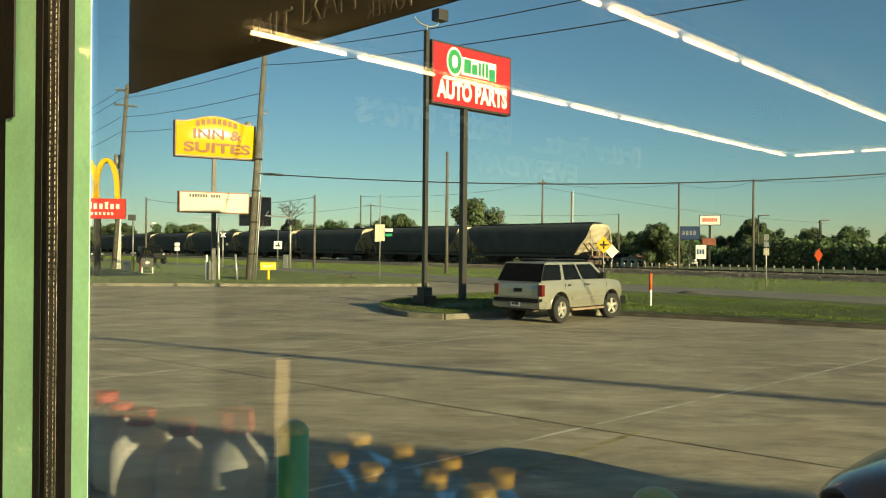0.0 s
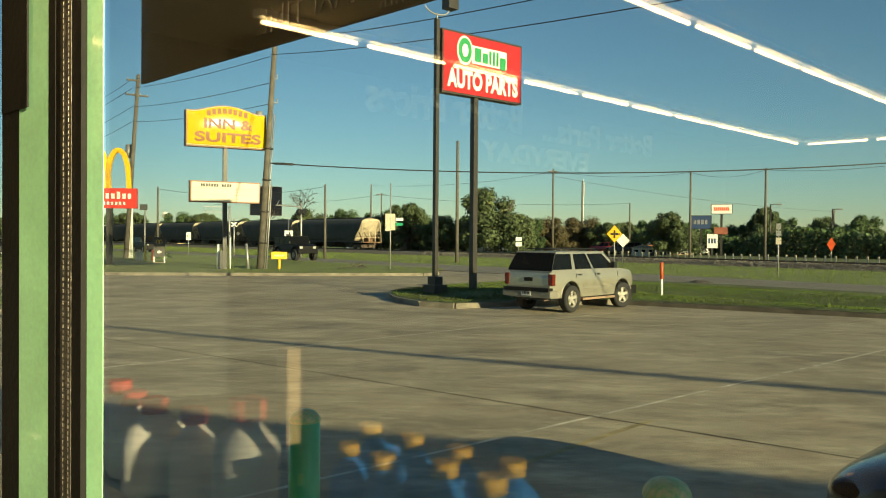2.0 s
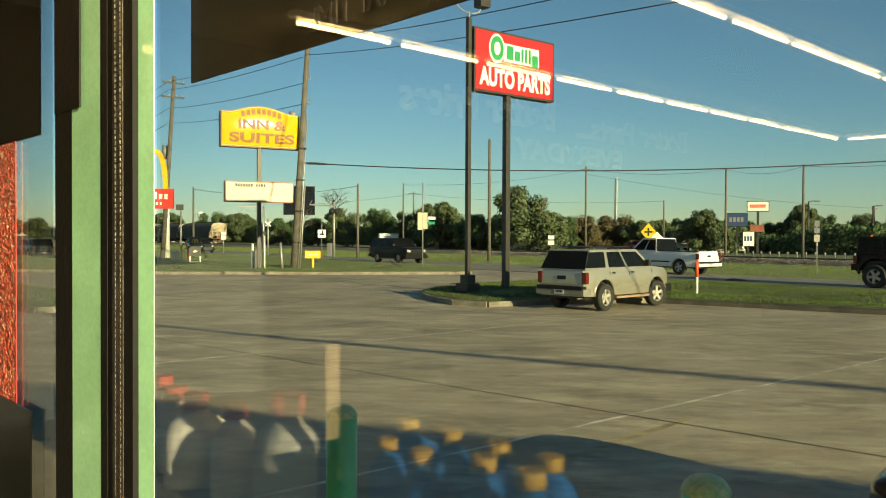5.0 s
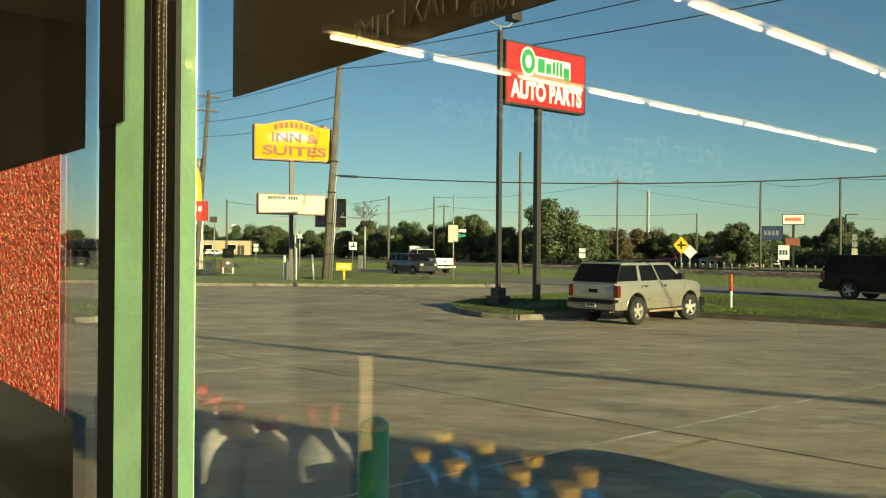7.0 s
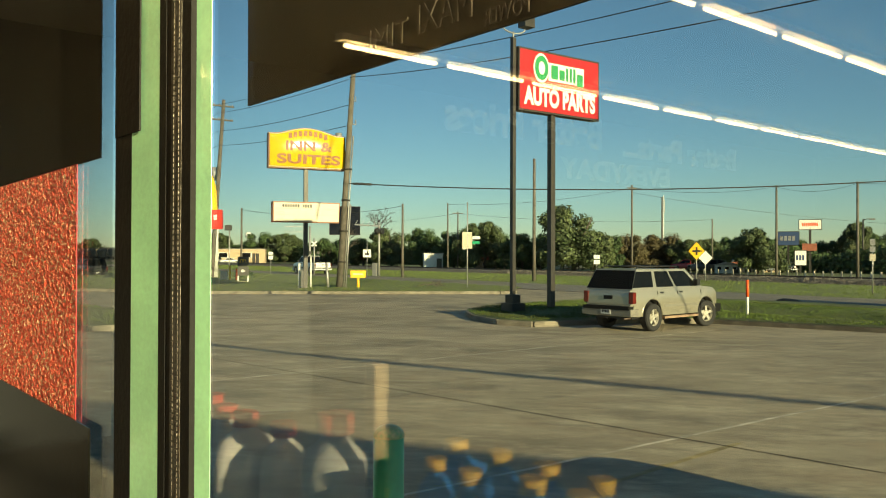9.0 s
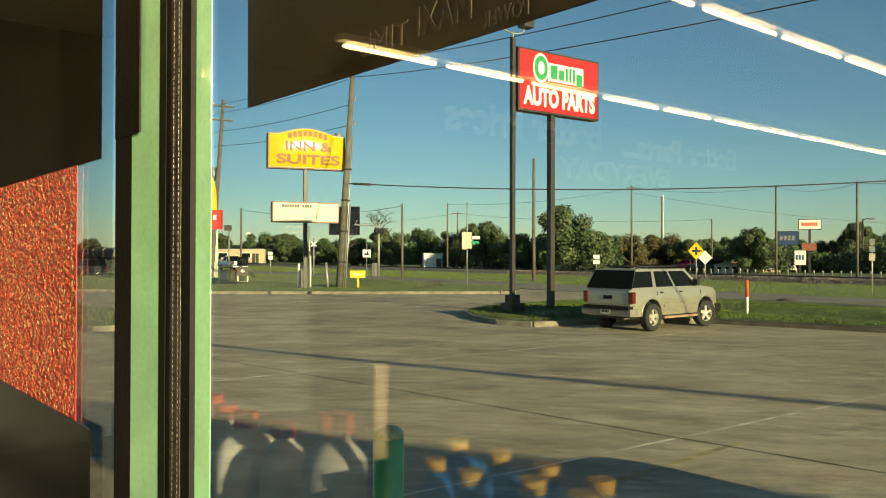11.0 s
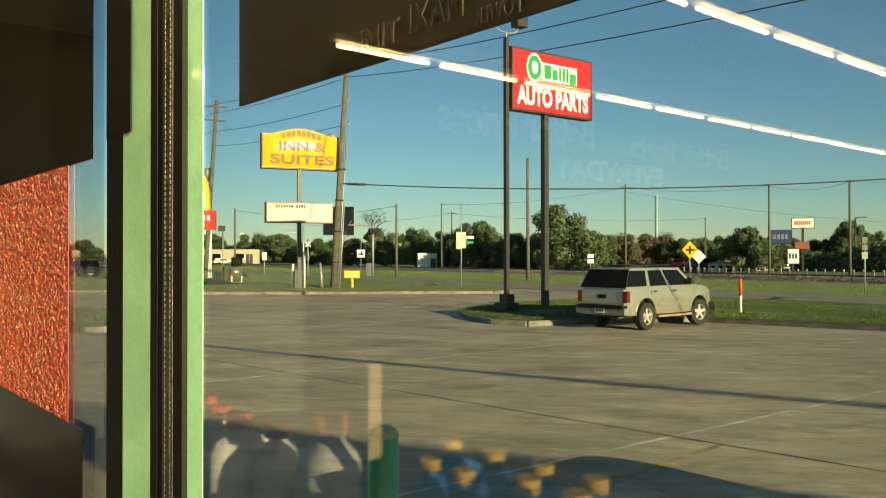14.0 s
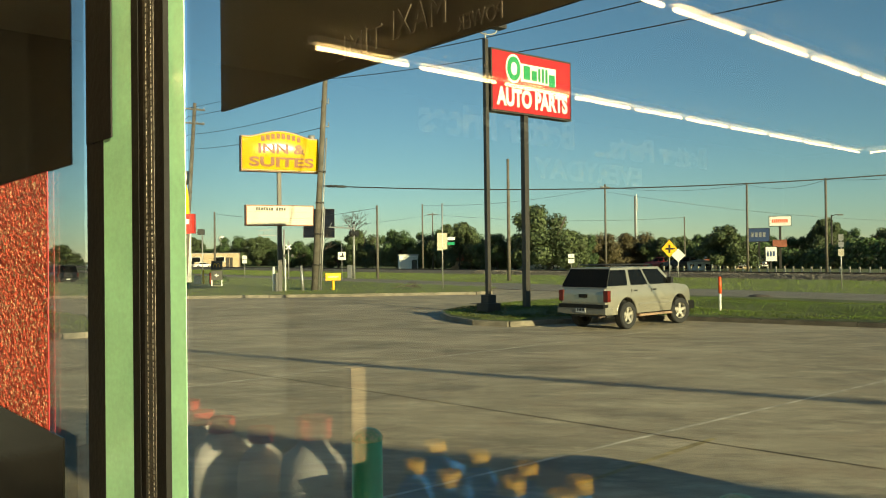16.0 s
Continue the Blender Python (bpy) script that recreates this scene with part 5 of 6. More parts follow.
post_sign("crossing_sign", -21.9, 80.0, 20, "white railroad crossbuck sign on a mast",
          [("board", moved(box(-0.34, 0.34, -0.02, 0.0, -0.06, 0.06), pose(0, 0, 3.2, 0, 40, 0)), WHITE, ""), ("board", moved(box(-0.34, 0.34, -0.045, -0.025, -0.06, 0.06), pose(0, 0, 3.2, 0, -40, 0)), WHITE, ""),
           ("lamp", bm_tube(B(), (-0.4, -0.1, 2.3), (-0.4, 0.05, 2.3), 0.16, seg=14), BLACK, ""), ("lamp", bm_tube(B(), (0.4, -0.1, 2.3), (0.4, 0.05, 2.3), 0.16, seg=14), BLACK, "")], 0.07, 3.8)
t = post_sign("pay_sign", -10.0, 46.1, 10, "small yellow box sign on a yellow post", [("box", bevelled(box(-0.44, 0.44, -0.12, 0.12, 0.72, 1.14), 0.02), SAFETY, "")], 0.08, 0.8, pole_mat=SAFETY)
part("letter_bar", box(-0.3, 0.3, -0.135, -0.115, 0.88, 0.98), CREAM, t)

t = thing("drive_sign", pose(-20.2, 55.0, 0.06, 0, 0, 14), "dark drive-through direction sign on a pale foot", "sign")
part("panel", bevelled(box(-0.38, 0.38, -0.1, 0.1, 1.2, 1.86), 0.02), DARK_GREY_SIGN, t)
part("panel", bevelled(box(-0.38, 0.38, -0.1, 0.1, 0.52, 1.16), 0.02), DARK_GREY_SIGN, t)
for k in (-0.1, 0.1):
    part("emblem", bm_path(B(), [Vector((k + 0.1 * math.cos(a), -0.12, 1.42 + 0.26 * math.sin(a))) for a in [math.pi * i / 8 for i in range(9)]], 0.025), ARCH, t)
part("arrow", bm_prism(B(), [(-0.16, 0.84), (0.02, 0.98), (0.02, 0.88), (0.16, 0.88), (0.16, 0.8), (0.02, 0.8), (0.02, 0.7)], -0.115, -0.1), WHITE, t)
part("leg", box(-0.38, -0.3, -0.06, 0.06, 0.1, 0.52), WHITE, t)
part("leg", box(0.3, 0.38, -0.06, 0.06, 0.1, 0.52), WHITE, t)
part("foot", bevelled(box(-0.3, 0.3, -0.2, 0.2, -0.1, 0.14), 0.03), KERB, t)


def arches_sign():
    t = thing("restaurant_sign", pose(-21.6, 50.0, 0, 0, 0, 8), "red restaurant sign topped by golden arches", "sign")
    bm = B()
    for c in (-0.62, 0.62):
        pts = []
        for i in range(17):
            a = math.pi * i / 16
            pts.append(Vector((c + 0.66 * math.cos(a), 0, 4.7 + 2.65 * math.sin(a) ** 0.75)))
        for p, q in zip(pts, pts[1:]):
            mid, d = (p + q) / 2, (q - p)
            m = Matrix.Translation(mid) @ d.to_track_quat('X', 'Y').to_matrix().to_4x4()
            bm_box(bm, -d.length / 2 - 0.02, d.length / 2 + 0.02, -0.14, 0.14, -0.13, 0.13, m)
    part("arches", bm, ARCH, t, "golden twin arches")
    part("panel", bevelled(box(-1.75, 1.75, -0.2, 0.2, 3.7, 4.95), 0.04), ARCH_RED, t, "red sign panel")
    x = -1.4
    for i in range(9):
        part("name_bar", box(x, x + 0.2, -0.22, -0.2, 4.3, 4.62 if i % 3 else 4.74), WHITE, t)
        x += 0.33
    x = -1.2
    for i in range(10):
        part("name_bar", box(x, x + 0.13, -0.22, -0.2, 3.92, 4.1), WHITE, t)
        x += 0.24
    for x in (-1.0, 0.1):
        part("pole", bevelled(box(x - 0.17, x + 0.17, -0.15, 0.15, -0.1, 3.75), 0.01), DARK_STEEL, t)


arches_sign()
for x, y, z, mm, lab in ((-22.9, 59.5, 1.2, SAFETY, "short yellow utility marker post"), (-22.3, 59.3, 0.95, ORANGE, "short orange utility marker post"), (-13.3, 45.3, 1.5, WHITE, "pale short pipe post in the grass"),
                     (-11.75, 46.0, 1.55, GALV, "leaning grey guard post beside the pole")):
    tt = thing("marker_post", pose(x, y, 0.05), lab, "marker post")
    part("post", bm_tube(B(), (0, 0, -0.1), (-0.12 if mm is GALV else 0, 0, z), 0.08, 0.07, seg=10), mm, tt)
tt = thing("utility_box", pose(-23.4, 59.6, 0.05, 0, 0, 10), "small beige utility pedestal in the grass", "utility box")
part("case", bevelled(box(-0.25, 0.25, -0.2, 0.2, -0.1, 0.75), 0.04), CREAM, tt)


def small_ground_things():
    t = thing("manhole_cover", pose(-1.1, 34.3, 0.006), "dark round iron manhole cover in the driveway", "manhole cover")
    part("lid", bm_tube(B(), (0, 0, -0.03), (0, 0, 0.012), 0.36, seg=28), RUST, t)
    part("rim", bm_tube(B(), (0, 0, -0.03), (0, 0, 0.006), 0.43, seg=28), SEAM, t)
    rg = random.Random(5)
    for k in range(4):
        t = thing("fallen_branch", pose(-6.5 + k * 0.55, 45.2 + k * 0.3, 0.2, 0, 0, 20 + 35 * k), "bare curved fallen branch lying in the grass", "branch", "fallen branches")
        pts = [Vector((x * 0.28, rg.uniform(-.05, .05), 0.16 * math.sin(x * 0.6) + 0.03)) for x in range(6)]
        part("stem", bm_path(B(), pts, 0.022), BARK, t)
        for j in (1, 2, 3):
            part("twig", bm_path(B(), [pts[j], pts[j] + Vector((0.25, 0.18 * (-1) ** j, 0.2))], 0.012), BARK, t)
    t = thing("dirt_mound", pose(11.5, 37.6, 0.0, 0, 0, -50), "low clod of bare brown dirt at the road edge", "dirt")
    bm = B()
    bmesh.ops.create_icosphere(bm, subdivisions=3, radius=1.0)
    for v in bm.verts:
        v.co = Vector((v.co.x * 0.6, v.co.y * 0.35, v.co.z * 0.13)) * (1 + 0.25 * noise.noise(v.co * 2.5))
    part("clod", bm, BARK, t, smooth=True)
    t = thing("shrub", pose(-24.0, 66.0, 0), "low dark green shrub on the verge", "shrub")
    verts, faces = [], []
    for _ in range(700):
        d = Vector((rg.gauss(0, 1), rg.gauss(0, 1), abs(rg.gauss(0, 1)))).normalized()
        p = Vector((d.x * 0.9, d.y * 0.9, d.z * 0.75)) * rg.uniform(.6, 1.05)
        q = d.to_track_quat('Z', 'Y').to_matrix()
        i = len(verts)
        for dx, dy in ((-.1, 0), (0, -.06), (.1, 0), (0, .06)):
            verts.append(p + q @ Vector((dx, dy, 0)))
        faces.append((i, i + 1, i + 2, i + 3))
    me = bpy.data.meshes.new("foliage")
    me.from_pydata(verts, [], faces)
    me.materials.append(LEAF)
    o = new("foliage", me)
    o.parent = t


small_ground_things()
for a, b in (((-31.4, 85, 7.0), (-11.68, 73, 6.6)), ((13.55, 110, 11.3), (29.3, 100, 10.4)), ((29.3, 100, 10.4), (34.7, 90, 9.9)), ((34.7, 90, 9.9), (46, 70, 10.0)),
             ((-11.3, 110, 9.1), (13.55, 110, 11.2)), ((13.55, 110, 10.6), (61.1, 130, 6.8)), ((-45, 150, 8.0), (-10.8, 120, 8.4)), ((-10.8, 120, 8.4), (26.2, 120, 7.4))):
    m_ = [(p + q) / 2 for p, q in zip(a, b)]
    m_[2] -= 0.7
    wire("overhead_wire", [a, m_, b], 0.02, "thin distant overhead wire between poles")


# ---- street lamps beyond the railway ----
def street_lamp(x, y, z, reach):
    t = thing("street_lamp", pose(x, y, 0), "dark steel street lamp with a short arm", "street lamp", "street lamps")
    part("mast", bm_tube(B(), (0, 0, -0.1), (0, 0, z), 0.13, 0.09, seg=10), DARK_STEEL, t)
    part("arm", bm_path(B(), [Vector((0, 0, z - 0.15)), Vector((reach * 0.5, 0, z + 0.02)), Vector((reach, 0, z))], 0.06), DARK_STEEL, t)
    part("lamp_head", bevelled(box(reach - 0.35, reach + 0.35, -0.18, 0.18, z - 0.1, z + 0.06), 0.04), DARK_STEEL, t)


for x, y, z, reach in ((51.5, 110, 6.4, 0.9), (43.1, 110, 7.0, 1.1), (66.0, 116, 6.2, -0.9)):
    street_lamp(x, y, z, reach)


# ---- railway crossing equipment and far signs ----
def cantilever():
    t = thing("crossing_signal", pose(-15.0, 79.0, 0, 0, 0, ROAD_YAW - 60), "steel railroad crossing signal mast with black lamps", "traffic signal")
    part("mast", bm_tube(B(), (0, 0, -0.1), (0, 0, 5.4), 0.12, 0.09), GALV, t)
    part("arm", box(-4.5, 0, -0.06, 0.06, 4.9, 5.02), GALV, t)
    for x in (-0.5, 0.35):
        part("lamp", bm_tube(B(), (x, -0.25, 4.45), (x, 0.1, 4.45), 0.3, seg=16), BLACK, t, "black signal lamp disc")
    for k in range(4):
        part("brace", bm_tube(B(), (-4.5 + k * 1.1, 0, 4.9), (-4.0 + k * 1.1, 0, 5.4), 0.03, seg=6), GALV, t)
    part("bell", bm_tube(B(), (0, 0, 5.4), (0, 0, 5.6), 0.14, 0.1), BLACK, t)
    part("cabinet", bevelled(box(-0.3, 0.3, 0.2, 0.6, 0, 1.3), 0.03), GALV, t)


cantilever()
t = thing("crossing_truss", pose(-28.7, 97.5, 0, 0, 0, 15), "steel truss arm above the railroad crossing", "traffic signal")
part("mast", bm_tube(B(), (1.4, 0, -0.3), (1.4, 0, 5.7), 0.12), GALV, t)
for z in (4.95, 5.6):
    part("chord", box(-1.7, 1.5, -0.04, 0.04, z - 0.04, z + 0.04), GALV, t)
for i in range(6):
    part("web", bm_tube(B(), (-1.6 + i * 0.5, 0, 4.95), (-1.35 + i * 0.5, 0, 5.6), 0.025, seg=6), GALV, t)
t = thing("traffic_signal", pose(-27.1, 70.0, 0, 0, 0, 20), "dark traffic signal on a steel mast", "traffic signal")
part("housing", bevelled(box(-0.32, 0.32, -0.12, 0.12, 4.25, 4.75), 0.03), BLACK, t)
part("mast", bm_tube(B(), (0.1, 0, 0), (0.1, 0, 4.3), 0.06), GALV, t)
part("arm", bm_tube(B(), (-1.5, 0, 5.0), (0.1, 0, 4.3), 0.03), GALV, t)


def pylon(name, x, y, yaw, w, z0, z1, face, label, pole_w=0.3, bars=None, depth=0.5, pole_x=0.0):
    t = thing(name, pose(x, y, 0, 0, 0, yaw), label, "sign")
    part("cabinet", bevelled(box(-w / 2, w / 2, -depth / 2, depth / 2, z0, z1), 0.05), DARK_STEEL, t)
    part("face", box(-w / 2 + 0.08, w / 2 - 0.08, -depth / 2 - 0.03, -depth / 2, z0 + 0.08, z1 - 0.08), face, t)
    part("pole", box(pole_x - pole_w / 2, pole_x + pole_w / 2, -0.15, 0.15, -0.2, z0), DARK_STEEL, t)
    if bars:
        n, mm = bars
        for i in range(n):
            x0 = -w * 0.36 + i * w * 0.72 / n
            part("name_bar", box(x0, x0 + w * 0.5 / n, -depth / 2 - 0.05, -depth / 2 - 0.03, z0 + (z1 - z0) * 0.35, z0 + (z1 - z0) * 0.68), mm, t)
    return t


t = pylon("pharmacy_sign", 36.8, 111.0, -15, 2.8, 5.6, 7.0, WHITE, "tall white pharmacy pylon sign with red lettering bars", 0.3, (8, ORANGE))
part("lower_cabinet", bevelled(box(-0.95, 0.8, -0.35, 0.35, 2.85, 3.8), 0.05), BRICK_ROOF, t, "dull red message board")
pylon("billboard", 34.4, 112.2, -20, 2.75, 3.55, 5.45, BLUE_SIGN, "dark blue billboard on one post", 0.25, (4, GALV))
pylon("road_board", 34.6, 108.0, -10, 1.5, 0.9, 2.9, WHITE, "white and blue panel sign near the trees", 0.2, (3, BLUE_SIGN))
pylon("billboard", -28.7 * 1.3, 122.6 * 1.3, 20, 6.2, 6.2, 12.0, BILL_DARK, "dark weathered billboard seen from behind", 0.5, depth=1.0)
t = thing("water_tower", pose(-144, 400, 0), "white ball water tower far away", "water tower")
bm = B()
bmesh.ops.create_uvsphere(bm, u_segments=20, v_segments=12, radius=1.7, matrix=Matrix.Translation((0, 0, 12.5)))
part("tank", bm, WHITE, t, smooth=True)
part("stem", bm_tube(B(), (0, 0, 0), (0, 0, 11.0), 0.6, 0.45), WHITE, t)
t = thing("flagpole", pose(20.7, 128.5, 0), "thin white flagpole with a furled flag", "flagpole")
part("pole", bm_tube(B(), (0, 0, 0), (0, 0, 11.6), 0.08, 0.05, seg=8), WHITE, t)
part("flag", bevelled(box(0.0, 0.16, -0.06, 0.06, 8.9, 10.9), 0.03), GALV, t)


# ---- far buildings, fence, parked cars ----
def house(name, x, y, yaw, w, d, h, roof_h, wall, roof, label, doors=1, wins=3):
    t = thing(name, pose(x, y, -0.1, 0, 0, yaw), label, "building")
    part("wall", box(-w / 2, w / 2, -d / 2, d / 2, -0.3, h), wall, t)
    if roof_h > 0.3:
        bm = B()
        pts = [(-w / 2 - 0.3, h), (w / 2 + 0.3, h), (0, h + roof_h)]
        part("roof", bm_prism(bm, pts, -d / 2 - 0.3, d / 2 + 0.3), roof, t)
    else:
        part("roof", box(-w / 2 - 0.1, w / 2 + 0.1, -d / 2 - 0.1, d / 2 + 0.1, h, h + 0.18), roof, t)
    for i in range(wins):
        x0 = -w / 2 + w * (i + 0.6) / (wins + 0.4)
        wn_ = part("window", box(x0 - w * 0.09, x0 + w * 0.09, -d / 2 - 0.06, -d / 2 + 0.02, h * 0.4, h * 0.78), WHITE, t)
        part("pane", box(x0 - w * 0.075, x0 + w * 0.075, -d / 2 - 0.07, -d / 2 - 0.055, h * 0.43, h * 0.75), GLASS_DARK, wn_)
    for i in range(doors):
        part("door", box(w * 0.3 + i * 0.9 - 0.4, w * 0.3 + i * 0.9 + 0.4, -d / 2 - 0.05, -d / 2 + 0.02, -0.2, h * 0.72), DARK_STEEL, t)
    return t


house("signal_box", -15.2, 125.2, 12, 2.9, 2.6, 2.4, 0.0, WHITE, GALV, "white metal railway signal hut with a flat roof", 1, 0)
house("house", -7.2, 131, 5, 3.6, 5, 1.4, 1.1, TAN_WALL, BRICK_ROOF, "small tan house with a rusty red gable roof", 1, 1)
house("house", -4.0, 133, 5, 4.0, 5, 1.5, 0.0, TAN_WALL, BRICK_ROOF, "low tan house wing under the trees", 0, 2)
house("warehouse", -76.5, 205, 16, 14.1, 8, 3.7, 0.0, TAN_WALL, GALV, "flat-roofed tan warehouse with plain walls", 2, 2)
house("shed", -46.5, 192, 10, 4.8, 4, 2.1, 1.2, BILL_DARK, DARK_STEEL, "dark wooden shed below the trees", 1, 1)
house("kiosk", 25.8, 109.5, -10, 3.2, 3, 1.05, 0.4, WHITE, GALV, "white open kiosk with posts and a low roof", 1, 3)
house("house", 29.0, 116, -10, 3.2, 4, 1.2, 0.35, TAN_WALL, BRICK_ROOF, "low tan roadside building", 1, 2)
house("house", 34.3, 118, -15, 4.6, 4, 1.3, 0.3, TAN_WALL, GALV, "low tan shop behind the fence", 1, 2)
house("house", 55.2, 120, -20, 3.4, 4, 1.6, 0.4, WHITE, BRICK_ROOF, "white bungalow with a red-brown roof", 1, 2)
house("house", 66.0, 119, -20, 6.0, 4, 1.5, 0.3, TAN_WALL, GALV, "long low tan building at the parking area", 1, 3)
fence = thing("fence", pose(0, 0, 0, 0, 0, ROAD_YAW), "low white post and rail fence along the railway", "fence")
post_bm = box(-0.07, 0.07, -0.07, 0.07, -0.15, 0.5)
pm = None
for i in range(46):
    loc = (30 + i * 1.05, -83.5, 0)
    if pm is None:
        pm = part("post", post_bm, CREAM, fence)
        pm.location = loc
    else:
        o = new("post", pm.data)
        o.parent, o.location = fence, loc
for a, b in ((92, 116),):
    part("rail", box(a, b, -83.55, -83.45, 0.1, 0.55), WHITE, fence)
strip("far_road", -60, 300, 73, 79, 0.0, ASPHALT, "asphalt street beyond the railway", "road", 0.1)

white_car = vehicle("parked_car", pose(56.0, 127.4, -0.1, 0, 0, 170), "white sedan parked beyond the railway", "car", P_WHITE, 4.5, 1.75, 1.4, 2.6, 0.32, 0.92, "sedan")
red_truck = vehicle("parked_truck", pose(21.8, 114.0, 0.0, 0, 0, 165), "red pickup truck parked beyond the railway", "truck", P_RED, 5.2, 1.85, 1.6, 3.2, 0.36, 1.05, "pickup")
grey_car = vehicle("parked_car", pose(63.0, 129.0, -0.1, 0, 0, 160), "dark grey suv parked beyond the railway", "car", P_GREY, 4.6, 1.85, 1.65, 2.7, 0.36, 1.05, "suv")
for s_, m_ in ((50, 115), (42, 116), (64, 96), (75, 95), (88, 82), (97, 82), (112, 84)):
    copy_thing(white_car, pose(*rd(s_, m_, 0.0), 0, 0, FWD + (s_ * 37) % 40))
for s_, m_ in ((46, 117), (36, 117), (70, 96), (103, 83), (69, 88)):
    copy_thing(grey_car, pose(*rd(s_, m_, 0.0), 0, 0, FWD + (s_ * 53) % 60))
tow = copy_thing(white_car, pose(-73.0, 190.0, 0.0, 0, 0, 30))
tow["label"] = "white car standing at the railroad crossing"
dark_van = copy_thing(grey_car, pose(-80.0, 199.0, 0.0, 0, 0, 120))
copy_thing(grey_car, pose(-40.5, 70.0, 0.0, 0, 0, 140))["label"] = "dark suv standing beyond the driveway"
dark_van["label"] = "dark suv waiting beside the warehouse"


# ---- things inside the store, seen in the glass ----
JUG_BLUE = mat("blue_jug_plastic", (0.04, 0.22, 0.75), 0.25, var=0.08)
CAP_YELLOW = mat("yellow_cap_plastic", (0.85, 0.5, 0.04), 0.35, var=0.05)
BOTTLE_WHITE = mat("white_bottle_plastic", (0.88, 0.88, 0.82), 0.35, var=0.05)
SHELF = mat("shelf_steel", (0.12, 0.11, 0.1), 0.5, var=0.1)
CARTON_RED = mat("red_carton", (0.5, 0.06, 0.05), 0.6, var=0.1)


def jug(u, n, z, sc, mb, mc, label, yaw=0.0):
    p = wl(u, n, z)
    t = thing("jug", pose(p.x, p.y, p.z, 0, 0, WALL_YAW + yaw), label, "jug", "jugs on the shelf")
    bm = B()
    prof = [(0.085, 0.0), (0.095, 0.02), (0.095, 0.17), (0.08, 0.22), (0.04, 0.255), (0.03, 0.275)]
    rings = [[bm.verts.new((r * sc * math.cos(a) * (1.15 if abs(math.cos(a)) > .5 else 1), r * sc * math.sin(a) * 0.8, h * sc)) for a in [2 * math.pi * i / 16 for i in range(16)]] for r, h in prof]
    for k in range(len(prof) - 1):
        for i in range(16):
            bm.faces.new((rings[k][i], rings[k][(i + 1) % 16], rings[k + 1][(i + 1) % 16], rings[k + 1][i])).smooth = True
    bm.faces.new(rings[0][::-1])
    bm.faces.new(rings[-1])
    part("body", bm, mb, t)
    part("cap", bm_tube(B(), (0, 0, 0.27 * sc), (0, 0, 0.32 * sc), 0.045 * sc, seg=14), mc, t)
    part("handle", bm_path(B(), [Vector((0.06 * sc, 0, 0.23 * sc)), Vector((0.12 * sc, 0, 0.2 * sc)), Vector((0.12 * sc, 0, 0.12 * sc))], 0.014 * sc), mb, t)
    return t


def shelf(u0, u1, n0, n1, z, label):
    t = thing("display_shelf", pose(0, 0, 0, 0, 0, WALL_YAW), label, "shelf", "display shelves")
    part("board", box(u0, u1, -n1, -n0, z - 0.03, z), SHELF, t)
    for u in (u0 + 0.02, u1 - 0.02):
        for n in (n0 + 0.02, n1 - 0.02):
            part("leg", box(u - 0.015, u + 0.015, -n - 0.015, -n + 0.015, FLOOR, z - 0.03), SHELF, t)
    return t


shelf(1.25, 2.55, -0.95, -0.5, 1.0, "dark steel display shelf with blue jugs")
shelf(2.6, 4.3, -0.95, -0.5, 0.82, "dark steel display shelf with white bottles")
for i in range(4):
    jug(1.52 + i * 0.24, -0.62 - 0.05 * (i % 2), 1.0, 1.0 - 0.05 * i, JUG_BLUE, CAP_YELLOW, "blue plastic fluid jug with a yellow cap", 20 * i)
for i in range(4):
    jug(1.62 + i * 0.23, -0.83, 1.0, 0.95, JUG_BLUE, CAP_YELLOW, "blue plastic fluid jug with a yellow cap", 35 * i)
for i, (u, n, sc) in enumerate(((2.84, -0.63, 1.65), (3.3, -0.64, 1.3), (3.56, -0.58, 1.35), (3.86, -0.62, 1.3), (4.12, -0.66, 1.35), (2.68, -0.75, 0.7), (3.05, -0.7, 0.7))):
    jug(u, n, 0.82, sc, BOTTLE_WHITE if sc > 0.8 else BLACK, CARTON_RED if sc > 0.8 else CAP_YELLOW, "white plastic bottle with a red cap" if sc > 0.8 else "black oil bottle with a yellow cap", 50 * i)
t = thing("shelf_post", pose(0, 0, 0, 0, 0, WALL_YAW), "pale wooden upright beside the shelf", "post")
part("post", box(2.52, 2.585, 0.6, 0.66, 1.22, 1.58), TAN_WALL, t, "pale upper end")
part("foot", box(2.525, 2.58, 0.605, 0.655, FLOOR, 1.22), SHELF, t, "dark steel lower end")


def slogan():
    pale = mat("pale_blue_letters", (0.7, 0.85, 1.0), 0.6, var=0.03, bump=0)
    # the letters hang on the side wall and read from deep in the room towards the window
    t = thing("wall_lettering", pose(*wl(7.62, -11.9, 0), 0, 0, WALL_YAW + 90 + 180), "pale blue slogan letters high on the side wall", "lettering")
    for body, x, z, h, w in (("Better Parts...", 0.0, 3.5, 0.38, 3.2), ("Better Prices", 3.7, 3.55, 0.45, 3.0), ("EVERYDAY", 2.0, 3.1, 0.3, 2.6)):
        bm = text_bm(body, h, w, 0.02, 0.03)
        part("lettering", moved(bm, Matrix.Translation((x, 0, z))), pale, t)


# dark, and run up to the front, to hide the sunlit side wall's reflection
wall_box("wall_partition", 7.66, 7.75, -15.0, 0.38, FLOOR, 4.0, PARTITION, "partition wall inside the store, dimmed in colour", "wall")
slogan()
letters = mat("poster_show_through", (0.085, 0.062, 0.045), 0.7, bump=0)
